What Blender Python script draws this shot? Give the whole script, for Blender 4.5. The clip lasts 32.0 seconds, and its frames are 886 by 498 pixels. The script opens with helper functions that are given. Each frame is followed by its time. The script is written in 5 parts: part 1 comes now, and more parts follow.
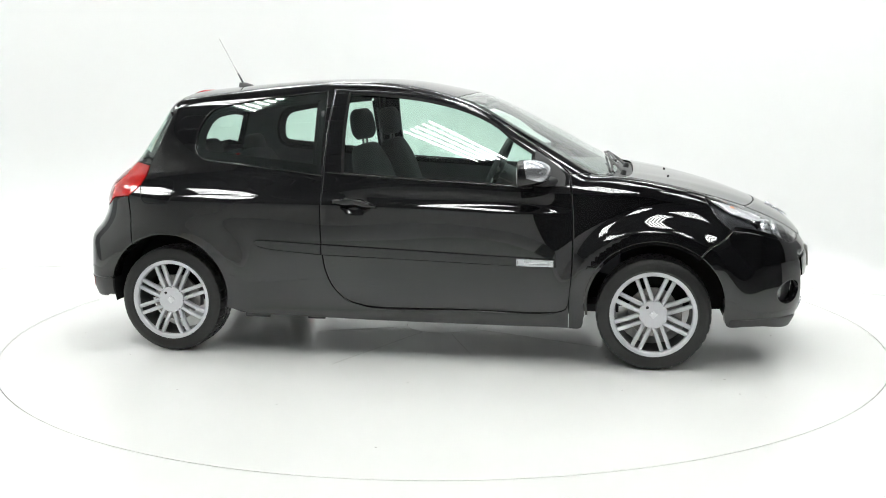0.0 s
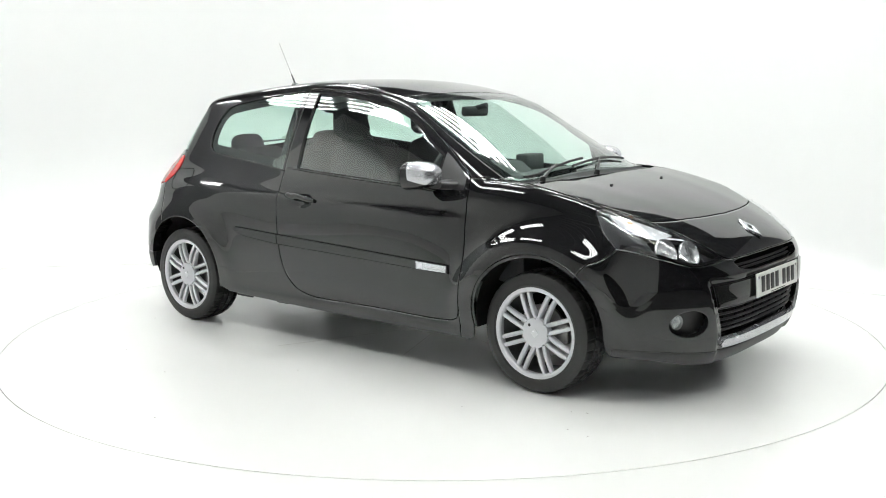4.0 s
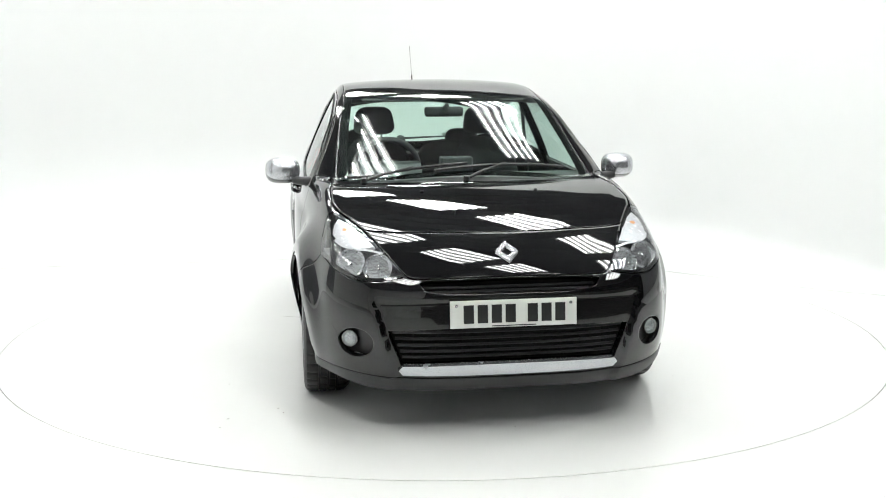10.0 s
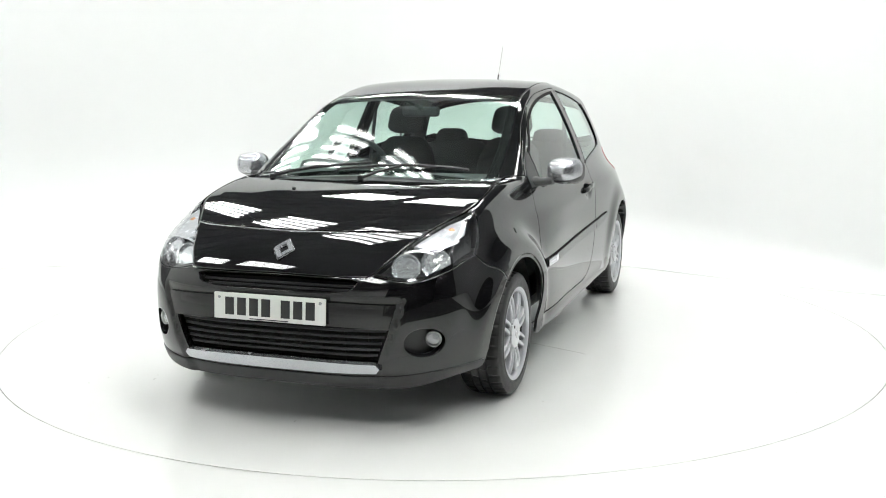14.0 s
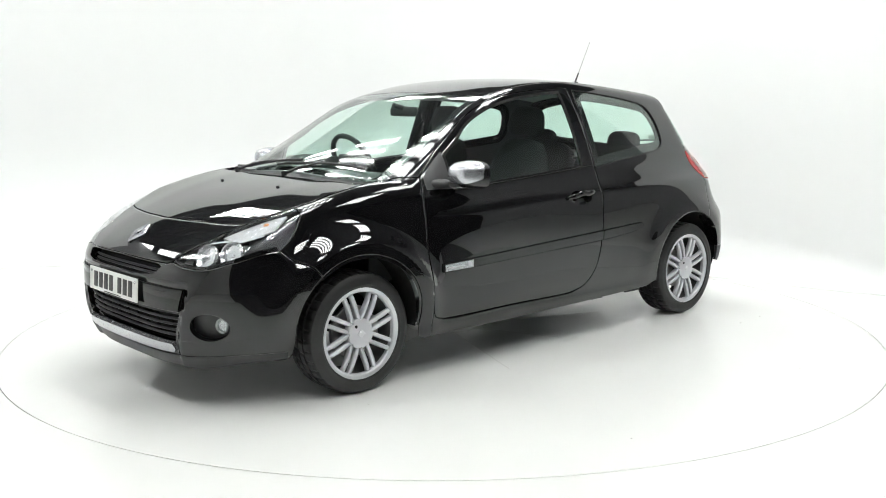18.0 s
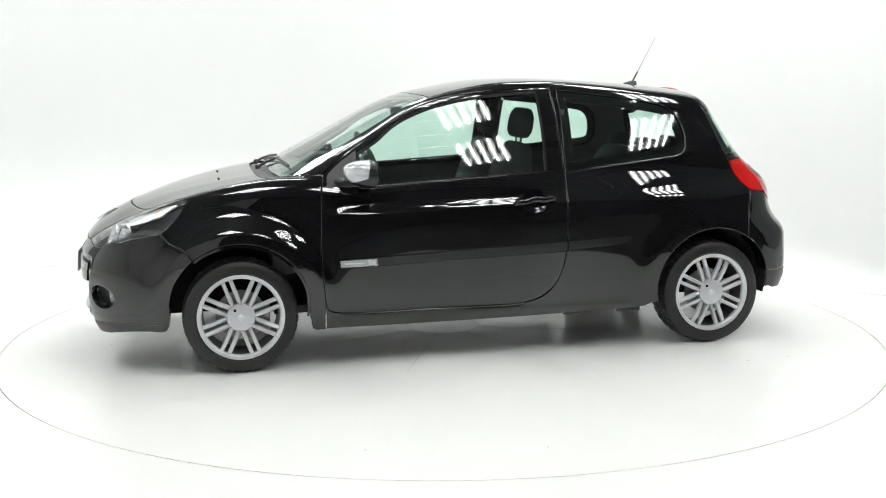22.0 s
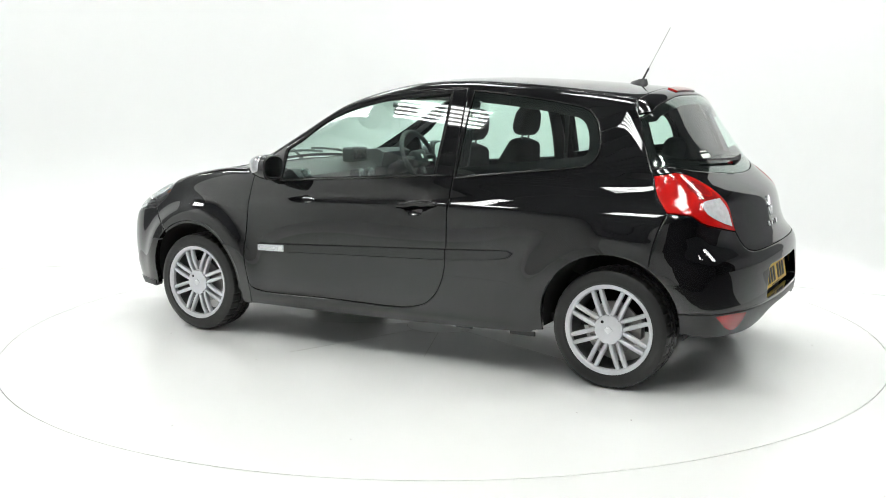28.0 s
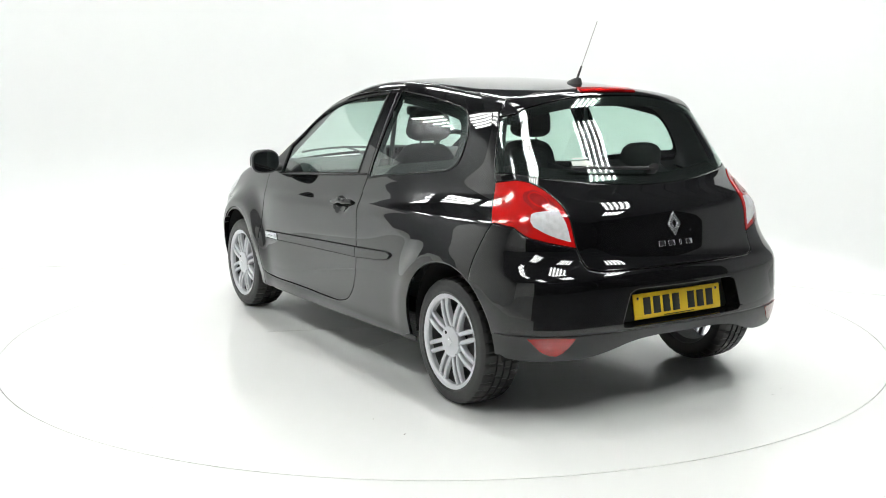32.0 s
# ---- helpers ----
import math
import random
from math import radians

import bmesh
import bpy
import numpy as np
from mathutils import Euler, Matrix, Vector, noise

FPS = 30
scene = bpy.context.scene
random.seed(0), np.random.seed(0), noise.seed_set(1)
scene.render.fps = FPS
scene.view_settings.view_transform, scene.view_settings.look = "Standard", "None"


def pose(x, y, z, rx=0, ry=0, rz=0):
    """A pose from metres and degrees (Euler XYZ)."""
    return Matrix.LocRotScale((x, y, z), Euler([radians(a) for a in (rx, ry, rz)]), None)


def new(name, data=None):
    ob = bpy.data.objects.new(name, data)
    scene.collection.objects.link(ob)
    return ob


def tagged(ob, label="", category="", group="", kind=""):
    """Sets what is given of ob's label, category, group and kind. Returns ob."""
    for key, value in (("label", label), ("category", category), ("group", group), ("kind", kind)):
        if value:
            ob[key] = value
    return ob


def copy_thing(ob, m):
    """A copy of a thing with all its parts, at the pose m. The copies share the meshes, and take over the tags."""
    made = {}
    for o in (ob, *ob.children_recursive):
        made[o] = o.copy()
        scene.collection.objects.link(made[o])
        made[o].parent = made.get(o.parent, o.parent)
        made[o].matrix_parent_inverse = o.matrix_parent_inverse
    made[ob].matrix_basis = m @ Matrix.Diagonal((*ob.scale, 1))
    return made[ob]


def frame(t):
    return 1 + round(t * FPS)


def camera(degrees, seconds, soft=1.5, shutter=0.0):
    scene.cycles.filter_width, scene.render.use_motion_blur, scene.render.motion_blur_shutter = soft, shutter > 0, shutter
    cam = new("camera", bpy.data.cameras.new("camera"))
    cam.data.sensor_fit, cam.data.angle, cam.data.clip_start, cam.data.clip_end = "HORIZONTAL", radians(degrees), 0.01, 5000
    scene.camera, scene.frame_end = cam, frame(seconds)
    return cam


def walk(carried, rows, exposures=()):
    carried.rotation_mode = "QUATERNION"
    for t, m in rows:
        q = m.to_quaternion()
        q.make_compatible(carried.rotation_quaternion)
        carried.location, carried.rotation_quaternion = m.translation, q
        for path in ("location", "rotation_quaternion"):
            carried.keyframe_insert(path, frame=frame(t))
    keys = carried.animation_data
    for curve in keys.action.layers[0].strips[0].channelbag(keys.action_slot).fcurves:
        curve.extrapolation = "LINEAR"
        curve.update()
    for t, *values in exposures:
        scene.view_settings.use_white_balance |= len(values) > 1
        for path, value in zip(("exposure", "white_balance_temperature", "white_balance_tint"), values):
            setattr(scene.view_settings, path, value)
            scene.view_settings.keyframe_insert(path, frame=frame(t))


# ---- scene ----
cam = camera(47.41, 32.0, soft=1.0)
EYE = pose(0, -5.996, 1.397, 90 - 8.825, 0, -0.0355) @ pose(0, 0, 0, 0, 0, -0.291)
walk(cam, [(0, EYE), (32, EYE)])

# the turntable turns at an even pace; headings in degrees
HEADING, PACE, CAR_OFFSET = -10.01, -7.130, -0.0233


def heading(t):
    return HEADING + PACE * t
# ---- light: the hall's fluorescent battens, and the white surround that they light ----
world = bpy.data.worlds.new("world")
scene.world = world
world.use_nodes = True
world.node_tree.nodes["Background"].inputs[0].default_value = (0.02, 0.02, 0.022, 1)
world.node_tree.nodes["Background"].inputs[1].default_value = 1.0
scene.view_settings.exposure = 0.0
TUBE_POWER = 42.6
# ---- materials ----
def node_material(name):
    m = bpy.data.materials.new(name)
    m.use_nodes = True
    return m, m.node_tree.nodes, m.node_tree.links, m.node_tree.nodes["Principled BSDF"]


def plain(name, colour, rough=0.5, metal=0.0, coat=0.0, vary=0.12, scale=30.0, bump=0.0, bump_scale=200.0, spec=0.5):
    """A surface with mottled colour and roughness, and fine relief."""
    m, nodes, links, b = node_material(name)
    tex = nodes.new("ShaderNodeTexCoord")
    n = nodes.new("ShaderNodeTexNoise")
    n.inputs["Scale"].default_value, n.inputs["Detail"].default_value = scale, 4
    links.new(tex.outputs["Object"], n.inputs["Vector"])
    ramp = nodes.new("ShaderNodeMapRange")
    ramp.inputs["To Min"].default_value, ramp.inputs["To Max"].default_value = 1 - vary, 1 + vary
    links.new(n.outputs["Fac"], ramp.inputs["Value"])
    mix = nodes.new("ShaderNodeVectorMath")
    mix.operation = "SCALE"
    mix.inputs[0].default_value = colour
    links.new(ramp.outputs[0], mix.inputs["Scale"])
    links.new(mix.outputs[0], b.inputs["Base Color"])
    r = nodes.new("ShaderNodeMath")
    r.operation = "MULTIPLY"
    r.inputs[1].default_value = rough
    links.new(ramp.outputs[0], r.inputs[0])
    links.new(r.outputs[0], b.inputs["Roughness"])
    b.inputs["Metallic"].default_value, b.inputs["Coat Weight"].default_value = metal, coat
    b.inputs["Coat Roughness"].default_value = 0.03
    b.inputs["Specular IOR Level"].default_value = spec
    if bump:
        n2 = nodes.new("ShaderNodeTexNoise")
        n2.inputs["Scale"].default_value, n2.inputs["Detail"].default_value = bump_scale, 3
        links.new(tex.outputs["Object"], n2.inputs["Vector"])
        bp = nodes.new("ShaderNodeBump")
        bp.inputs["Strength"].default_value, bp.inputs["Distance"].default_value = bump, 0.002
        links.new(n2.outputs["Fac"], bp.inputs["Height"])
        links.new(bp.outputs[0], b.inputs["Normal"])
    return m


def glass(name, tint, rough=0.0, ior=1.45, dusty=0.0):
    """Thin tinted pane: clear through, with a mirror-like skin by Fresnel."""
    m, nodes, links, b = node_material(name)
    nodes.remove(b)
    out = nodes["Material Output"]
    t = nodes.new("ShaderNodeBsdfTransparent")
    t.inputs[0].default_value = (*tint, 1)
    g = nodes.new("ShaderNodeBsdfGlossy")
    g.inputs["Roughness"].default_value = rough
    g.inputs[0].default_value = (1, 1, 1, 1)
    lw = nodes.new("ShaderNodeLayerWeight")
    lw.inputs[0].default_value = 0.5
    pw = nodes.new("ShaderNodeMath")
    pw.operation, pw.inputs[1].default_value = "POWER", 5.0
    links.new(lw.outputs["Facing"], pw.inputs[0])
    f = nodes.new("ShaderNodeMath")
    f.operation, f.inputs[1].default_value, f.inputs[2].default_value = "MULTIPLY_ADD", 0.88, 0.110
    links.new(pw.outputs[0], f.inputs[0])
    mix = nodes.new("ShaderNodeMixShader")
    links.new(f.outputs[0], mix.inputs[0])
    links.new(t.outputs[0], mix.inputs[1])
    links.new(g.outputs[0], mix.inputs[2])
    last = mix
    if dusty:
        d = nodes.new("ShaderNodeBsdfDiffuse")
        d.inputs[0].default_value = (0.5, 0.5, 0.5, 1)
        m2 = nodes.new("ShaderNodeMixShader")
        m2.inputs[0].default_value = dusty
        links.new(mix.outputs[0], m2.inputs[1])
        links.new(d.outputs[0], m2.inputs[2])
        last = m2
    links.new(last.outputs[0], out.inputs[0])
    return m


def glow(name, colour, strength):
    m, nodes, links, b = node_material(name)
    b.inputs["Base Color"].default_value = (0.8, 0.8, 0.8, 1)
    b.inputs["Emission Color"].default_value, b.inputs["Emission Strength"].default_value = (*colour, 1), strength
    return m


PAINT = plain("black_paint", (0.004, 0.004, 0.0045), 0.025, coat=0.0, vary=0.06, scale=6, spec=0.62)
SATIN = plain("black_satin_plastic", (0.016, 0.016, 0.017), 0.42, vary=0.12, bump=0.05, bump_scale=600)
PIANO = plain("gloss_black_trim", (0.005, 0.005, 0.005), 0.05, vary=0.08, scale=9)
RUBBER = plain("tyre_rubber", (0.006, 0.006, 0.006), 0.45, vary=0.25, scale=40, bump=0.15, bump_scale=350)
SEAL = plain("rubber_seal", (0.006, 0.006, 0.006), 0.75, vary=0.1, spec=0.2)
VOID = plain("dark_cavity", (0.006, 0.006, 0.006), 0.9, vary=0.1)
ALLOY = plain("painted_alloy", (0.54, 0.545, 0.57), 0.32, metal=0.3, vary=0.06, scale=25, bump=0.02, bump_scale=500)
SILVER = plain("silver_paint", (0.55, 0.56, 0.59), 0.27, metal=0.8, coat=0.5, vary=0.04, scale=18)
CONCRETE = plain("grey_concrete", (0.62, 0.62, 0.61), 0.6, vary=0.12, scale=2, bump=0.1)
# for the added, unseen floor that keeps low reflections dark
DARK_FLOOR = plain("unseen_dark_floor", (0.05, 0.05, 0.05), 0.9, vary=0.2, scale=3, bump=0.2)
STRIP = plain("semi_gloss_black_strip", (0.010, 0.010, 0.011), 0.2, vary=0.08)
CHROME = plain("chrome", (0.78, 0.78, 0.80), 0.06, metal=1.0, vary=0.04)
STEEL = plain("brake_steel", (0.30, 0.29, 0.28), 0.35, metal=0.9, vary=0.2, scale=60)
# silver rim barrel, its colour darkened for the shade behind the spokes
SHADED_METAL = plain("shaded_barrel_metal", (0.10, 0.10, 0.10), 0.55, metal=0.3, vary=0.3, scale=50)
FABRIC = plain("charcoal_seat_cloth", (0.020, 0.020, 0.022), 0.9, vary=0.25, scale=300, bump=0.3, bump_scale=900)
TRIM = plain("grey_cabin_plastic", (0.045, 0.047, 0.049), 0.55, vary=0.15, scale=60, bump=0.12, bump_scale=500)
HEADLINER = plain("pale_grey_headlining", (0.34, 0.34, 0.33), 0.95, vary=0.08, scale=200, bump=0.1, bump_scale=700)
PLATE_W = plain("white_plate", (0.72, 0.73, 0.70), 0.35, vary=0.04)
PLATE_Y = plain("yellow_plate", (0.78, 0.52, 0.02), 0.35, vary=0.05)
INK = plain("plate_ink", (0.012, 0.012, 0.012), 0.4)
RED_LENS = plain("red_lamp_plastic", (0.42, 0.006, 0.005), 0.10, coat=0.5, vary=0.12, scale=45, spec=0.5)
RED_GLASS = plain("deep_red_lens", (0.26, 0.008, 0.008), 0.08, coat=0.3, vary=0.2, scale=70, spec=0.6)
LAMP_SILVER = plain("lamp_reflector", (0.84, 0.85, 0.87), 0.26, metal=0.2, vary=0.2, scale=45, bump=0.35, bump_scale=70)
SMOKED = plain("smoked_lamp_lining", (0.07, 0.07, 0.075), 0.22, metal=0.5, vary=0.3, scale=40, bump=0.4, bump_scale=60)
BOWL = plain("fluted_chrome_bowl", (0.88, 0.89, 0.91), 0.14, metal=0.75, vary=0.15, scale=60, bump=0.9, bump_scale=75)
FOG_GLASS = plain("dim_fog_reflector", (0.42, 0.44, 0.43), 0.2, metal=0.6, vary=0.3, scale=60, bump=0.6, bump_scale=120)
AMBER = plain("amber_bulb_cover", (0.78, 0.36, 0.18), 0.25, vary=0.1)
WHITE_LENS = plain("frosted_white_lens", (0.60, 0.60, 0.62), 0.14, vary=0.3, scale=45, coat=0.5, bump=0.5, bump_scale=90)
CLEAR = glass("clear_lamp_cover", (0.95, 0.96, 0.97))
WINDOW = glass("green_tinted_glass", (0.80, 0.95, 0.885), ior=1.5)
SCREEN = glass("windscreen_glass", (0.84, 0.96, 0.91), ior=1.5)
MIRROR = plain("mirror_glass", (0.85, 0.87, 0.88), 0.02, metal=1.0, vary=0.01)
FLOOR_WHITE = plain("white_floor_paint", (0.80, 0.80, 0.785), 0.18, vary=0.035, scale=1.3, bump=0.02, bump_scale=60, spec=0.5)
WALL_WHITE = plain("white_wall_paint", (0.78, 0.785, 0.785), 0.7, vary=0.015, scale=0.8)
CEILING_GREY = plain("grey_roof_sheeting", (0.25, 0.25, 0.26), 0.6, vary=0.06, scale=1.5)
DIM_WALL = plain("pale_block_wall", (0.80, 0.80, 0.79), 0.9, vary=0.08, scale=2)
GREY_WALL = plain("unseen_grey_wall", (0.42, 0.42, 0.43), 0.6, vary=0.06, scale=1.5)
# for the added, unseen walls that keep the flank's reflections black
DARK_WALL = plain("unseen_dark_wall", (0.022, 0.022, 0.023), 0.9, vary=0.3, scale=3)
TUBE = glow("fluorescent_tube", (0.972, 1.0, 0.975), TUBE_POWER)
BATTEN = plain("batten_enamel", (0.7, 0.7, 0.7), 0.4)
GAP = plain("turntable_gap", (0.33, 0.31, 0.29), 0.8, vary=0.3, scale=3)
# ---- helpers for meshes ----
def mesh_object(name, bm, material, parent=None, label="", smooth=None):
    """Links a bmesh as one mesh object. smooth: the angle in degrees up to which edges are rounded off."""
    me = bpy.data.meshes.new(name)
    bm.normal_update()
    if smooth is not None:
        for e in bm.edges:
            if len(e.link_faces) == 2:
                e.smooth = e.calc_face_angle(0) < radians(smooth)
        for f in bm.faces:
            f.smooth = True
    bm.to_mesh(me)
    bm.free()
    me.materials.append(material)
    ob = new(name, me)
    if parent:
        ob.parent = parent
    if label:
        ob["label"] = label
    return ob


def part(name, bm, material, parent, label="", smooth=35):
    return mesh_object(name, bm, material, parent, label, smooth)


def box(bm, lo, hi, m=None, bevel=0.0):
    """A box from corner to corner, with rounded edges, added to bm."""
    tmp = bmesh.new()
    bmesh.ops.create_cube(tmp, size=1)
    lo, hi = Vector(lo), Vector(hi)
    for v in tmp.verts:
        v.co = Vector([(lo[i] + hi[i]) / 2 + v.co[i] * (hi[i] - lo[i]) for i in range(3)])
    if bevel:
        bmesh.ops.bevel(tmp, geom=tmp.edges[:], offset=bevel, segments=3, affect="EDGES", profile=0.5)
    if m:
        tmp.transform(m)
    add(bm, tmp)
    return bm


def add(bm, tmp):
    me = bpy.data.meshes.new("tmp")
    tmp.to_mesh(me)
    tmp.free()
    bm.from_mesh(me)
    bpy.data.meshes.remove(me)


def lathe(bm, profile, m=None, seg=64, closed=False):
    """Turns (radius, along) round the local y axis; profile in order."""
    tmp = bmesh.new()
    rings = []
    for r, a in profile:
        rings.append([tmp.verts.new((r * math.cos(2 * math.pi * k / seg), a, r * math.sin(2 * math.pi * k / seg))) for k in range(seg)])
    pairs = list(zip(rings, rings[1:])) + ([(rings[-1], rings[0])] if closed else [])
    for a, b in pairs:
        for k in range(seg):
            tmp.faces.new((a[k], a[(k + 1) % seg], b[(k + 1) % seg], b[k]))
    if not closed:
        for ring in (rings[0], rings[-1]):
            if (ring[0].co - ring[seg // 2].co).length > 1e-4:
                tmp.faces.new(ring)
    bmesh.ops.recalc_face_normals(tmp, faces=tmp.faces[:])
    if m:
        tmp.transform(m)
    add(bm, tmp)
    return bm


def tube(bm, points, radius, seg=8, taper=None):
    """A round bar along points."""
    tmp = bmesh.new()
    pts = [Vector(p) for p in points]
    rings = []
    for i, p in enumerate(pts):
        d = (pts[min(i + 1, len(pts) - 1)] - pts[max(i - 1, 0)]).normalized()
        a = d.orthogonal().normalized() if i == 0 else (rings_a - d * rings_a.dot(d)).normalized()
        rings_a = a
        b = d.cross(a)
        r = radius if taper is None else radius + (taper - radius) * i / (len(pts) - 1)
        rings.append([tmp.verts.new(p + (a * math.cos(2 * math.pi * k / seg) + b * math.sin(2 * math.pi * k / seg)) * r) for k in range(seg)])
    for a, b in zip(rings, rings[1:]):
        for k in range(seg):
            tmp.faces.new((a[k], a[(k + 1) % seg], b[(k + 1) % seg], b[k]))
    tmp.faces.new(rings[0][::-1])
    tmp.faces.new(rings[-1])
    bmesh.ops.recalc_face_normals(tmp, faces=tmp.faces[:])
    add(bm, tmp)
    return bm


# ---- the studio ----
TABLE_R = 2.50


def ring_sheet(name, r0, r1, z, depth, material, seg=192):
    bm = bmesh.new()
    a = [bm.verts.new((r1 * math.cos(2 * math.pi * k / seg), r1 * math.sin(2 * math.pi * k / seg), z)) for k in range(seg)]
    b = [bm.verts.new((v.co.x, v.co.y, z - depth)) for v in a]
    if r0 == 0:
        bm.faces.new(a)
    for k in range(seg):
        bm.faces.new((a[k], b[k], b[(k + 1) % seg], a[(k + 1) % seg]))
    return mesh_object(name, bm, material, smooth=30)


turntable = ring_sheet("turntable", 0, TABLE_R - 0.006, 0.0, 0.06, FLOOR_WHITE)
tagged(turntable, "round white painted turntable set flush in the studio floor", "turntable")


def hall_edge(a):
    c, s = math.cos(a), math.sin(a)
    k = min((9 if c > 0 else 7) / max(abs(c), 1e-6), (12 if s > 0 else 9) / max(abs(s), 1e-6))
    return (c * k, s * k, 0)


def white_edge(a):
    """The white paint ends in an arc, nearer the table on the dark right side."""
    x, y, _ = hall_edge(a)
    k = (3.7 if x > 0 and y < 1.2 else 5.0) / math.hypot(x, y)
    return (x * k, y * k, 0)


def hall_floor(name, first, last, material, label):
    """The hall's floor outside the white circle, from one bearing to another, in steps of 192 to the circle."""
    bm = bmesh.new()
    turns = [2 * math.pi * k / 192 for k in range(first, last + 1)]
    a = [bm.verts.new(white_edge(q)) for q in turns]
    b = [bm.verts.new(hall_edge(q)) for q in turns]
    for k in range(len(turns) - 1):
        bm.faces.new((a[k], b[k], b[k + 1], a[k + 1]))
    return tagged(mesh_object(name, bm, material), label, "floor", kind="structure")


hall_floor("hall_floor", -11, 142, CONCRETE, "bare grey concrete floor of the hall")
# unseen floor sector, added dark so that the doors mirror black
hall_floor("hall_floor_dark", 142, 181, DARK_FLOOR, "unseen dark floor, added for the paint to mirror")


def studio_floor():
    """White floor with a round well for the table."""
    bm = bmesh.new()
    seg = 192
    ring = lambda r, z: [bm.verts.new((r * math.cos(2 * math.pi * k / seg), r * math.sin(2 * math.pi * k / seg), z)) for k in range(seg)]
    rim, low = ring(TABLE_R, 0), ring(TABLE_R, -0.08)
    outer = [bm.verts.new(white_edge(2 * math.pi * k / seg)) for k in range(seg)]
    for k in range(seg):
        j = (k + 1) % seg
        bm.faces.new((rim[k], outer[k], outer[j], rim[j]))
        bm.faces.new((low[j], rim[j], rim[k], low[k]))
    bm.faces.new(low)
    for f in bm.faces:
        f.normal_update()
    return mesh_object("floor", bm, FLOOR_WHITE)


tagged(studio_floor(), "glossy white painted studio floor", "floor", kind="structure")


def cove(name, line, height, radius, label):
    """A white wall along a line on the floor, its foot rounded into it."""
    bm = bmesh.new()
    rows = []
    pts = [Vector((*p, 0)) for p in curve2(line)]
    for i, p in enumerate(pts):
        d = (pts[min(i + 1, len(pts) - 1)] - pts[max(i - 1, 0)]).normalized()
        n = Vector((-d.y, d.x, 0))
        r = radius[0] + (radius[1] - radius[0]) * min(1.5 * i / (len(pts) - 1), 1)
        prof = [(r - r * math.sin(a), r - r * math.cos(a)) for a in np.linspace(0, math.pi / 2, 16)] + [(0, height), (-0.12, height), (-0.12, 0.0)]
        rows.append([bm.verts.new(p + n * a + Vector((0, 0, b + 0.002))) for a, b in prof])
    for a, b in zip(rows, rows[1:]):
        for k in range(len(prof) - 1):
            bm.faces.new((a[k], b[k], b[k + 1], a[k + 1]))
    bmesh.ops.recalc_face_normals(bm, faces=bm.faces[:])
    return tagged(mesh_object(name, bm, WALL_WHITE, smooth=30), label, "wall", kind="structure")


def curve2(pts, n=6):
    """A rounded line through 2-D points."""
    out = []
    for i in range(len(pts) - 1):
        a, b = Vector(pts[i]), Vector(pts[i + 1])
        ta = (b - Vector(pts[max(i - 1, 0)])) / (2 if i else 1)
        tb = (Vector(pts[min(i + 2, len(pts) - 1)]) - a) / (2 if i + 2 < len(pts) else 1)
        for k in range(n):
            s = k / n
            out.append((2 * s**3 - 3 * s**2 + 1) * a + (s**3 - 2 * s**2 + s) * ta + (3 * s**2 - 2 * s**3) * b + (s**3 - s**2) * tb)
    return out + [Vector(pts[-1])]


cove("wall_back", [(3.35, 0.75), (2.9, 1.2), (1.5, 2.6), (0.5, 3.25), (-0.7, 3.45), (-2.4, 3.3), (-4.3, 2.9), (-5.5, 1.9)], 3.0, (0.06, 1.0), "seamless white curved studio wall")


def slab(name, lo, hi, material, label, category):
    return tagged(mesh_object(name, box(bmesh.new(), lo, hi), material), label, category, kind="structure")


ROOF_Z = 5.8
slab("wall_left", (-7.1, -9, 0), (-7.0, 0.3, ROOF_Z), DIM_WALL, "pale painted hall wall", "wall")
# unseen; its dark colour stands in for the unlit hall mirrored in the door
slab("wall_left_unlit", (-7.1, 0.3, 0), (-7.0, 12, ROOF_Z), CEILING_GREY, "unseen dark wall that stands in for the unlit side of the hall", "wall")
# unseen, added in mid grey for the dim reflection on the tailgate
slab("wall_right", (9.0, -2, 0), (9.1, 12, ROOF_Z), GREY_WALL, "unseen grey wall of the hall, there for reflections", "wall")
# unseen, added black so that the flank mirrors darkness at the front right
slab("wall_right_dark", (9.0, -9, 0), (9.1, -2, ROOF_Z), DARK_WALL, "unseen dark wall on the right, added for the paint to mirror", "wall")
slab("wall_rear", (-7, 12, 0), (9, 12.1, ROOF_Z), CEILING_GREY, "unseen grey wall of the hall, there for reflections", "wall")
slab("wall_front", (-7, -9.1, 0), (-0.5, -9, ROOF_Z), DIM_WALL, "pale painted hall wall behind the camera", "wall")
# unseen too, the black rest of the wall behind the camera
slab("wall_front_dark", (-0.5, -9.1, 0), (9, -9, ROOF_Z), DARK_WALL, "unseen dark wall behind the camera, added for the paint to mirror", "wall")


def ceiling():
    bm = bmesh.new()
    box(bm, (-9, -12, ROOF_Z), (9, 12, ROOF_Z + 0.1))
    for k in range(40):
        y = -11.7 + 0.6 * k
        box(bm, (-9, y, ROOF_Z - 0.06), (9, y + 0.05, ROOF_Z - 0.004))
    return mesh_object("ceiling", bm, CEILING_GREY)


tagged(ceiling(), "grey sheet roof with purlins", "ceiling", kind="structure")
BANK_Z = 5.0


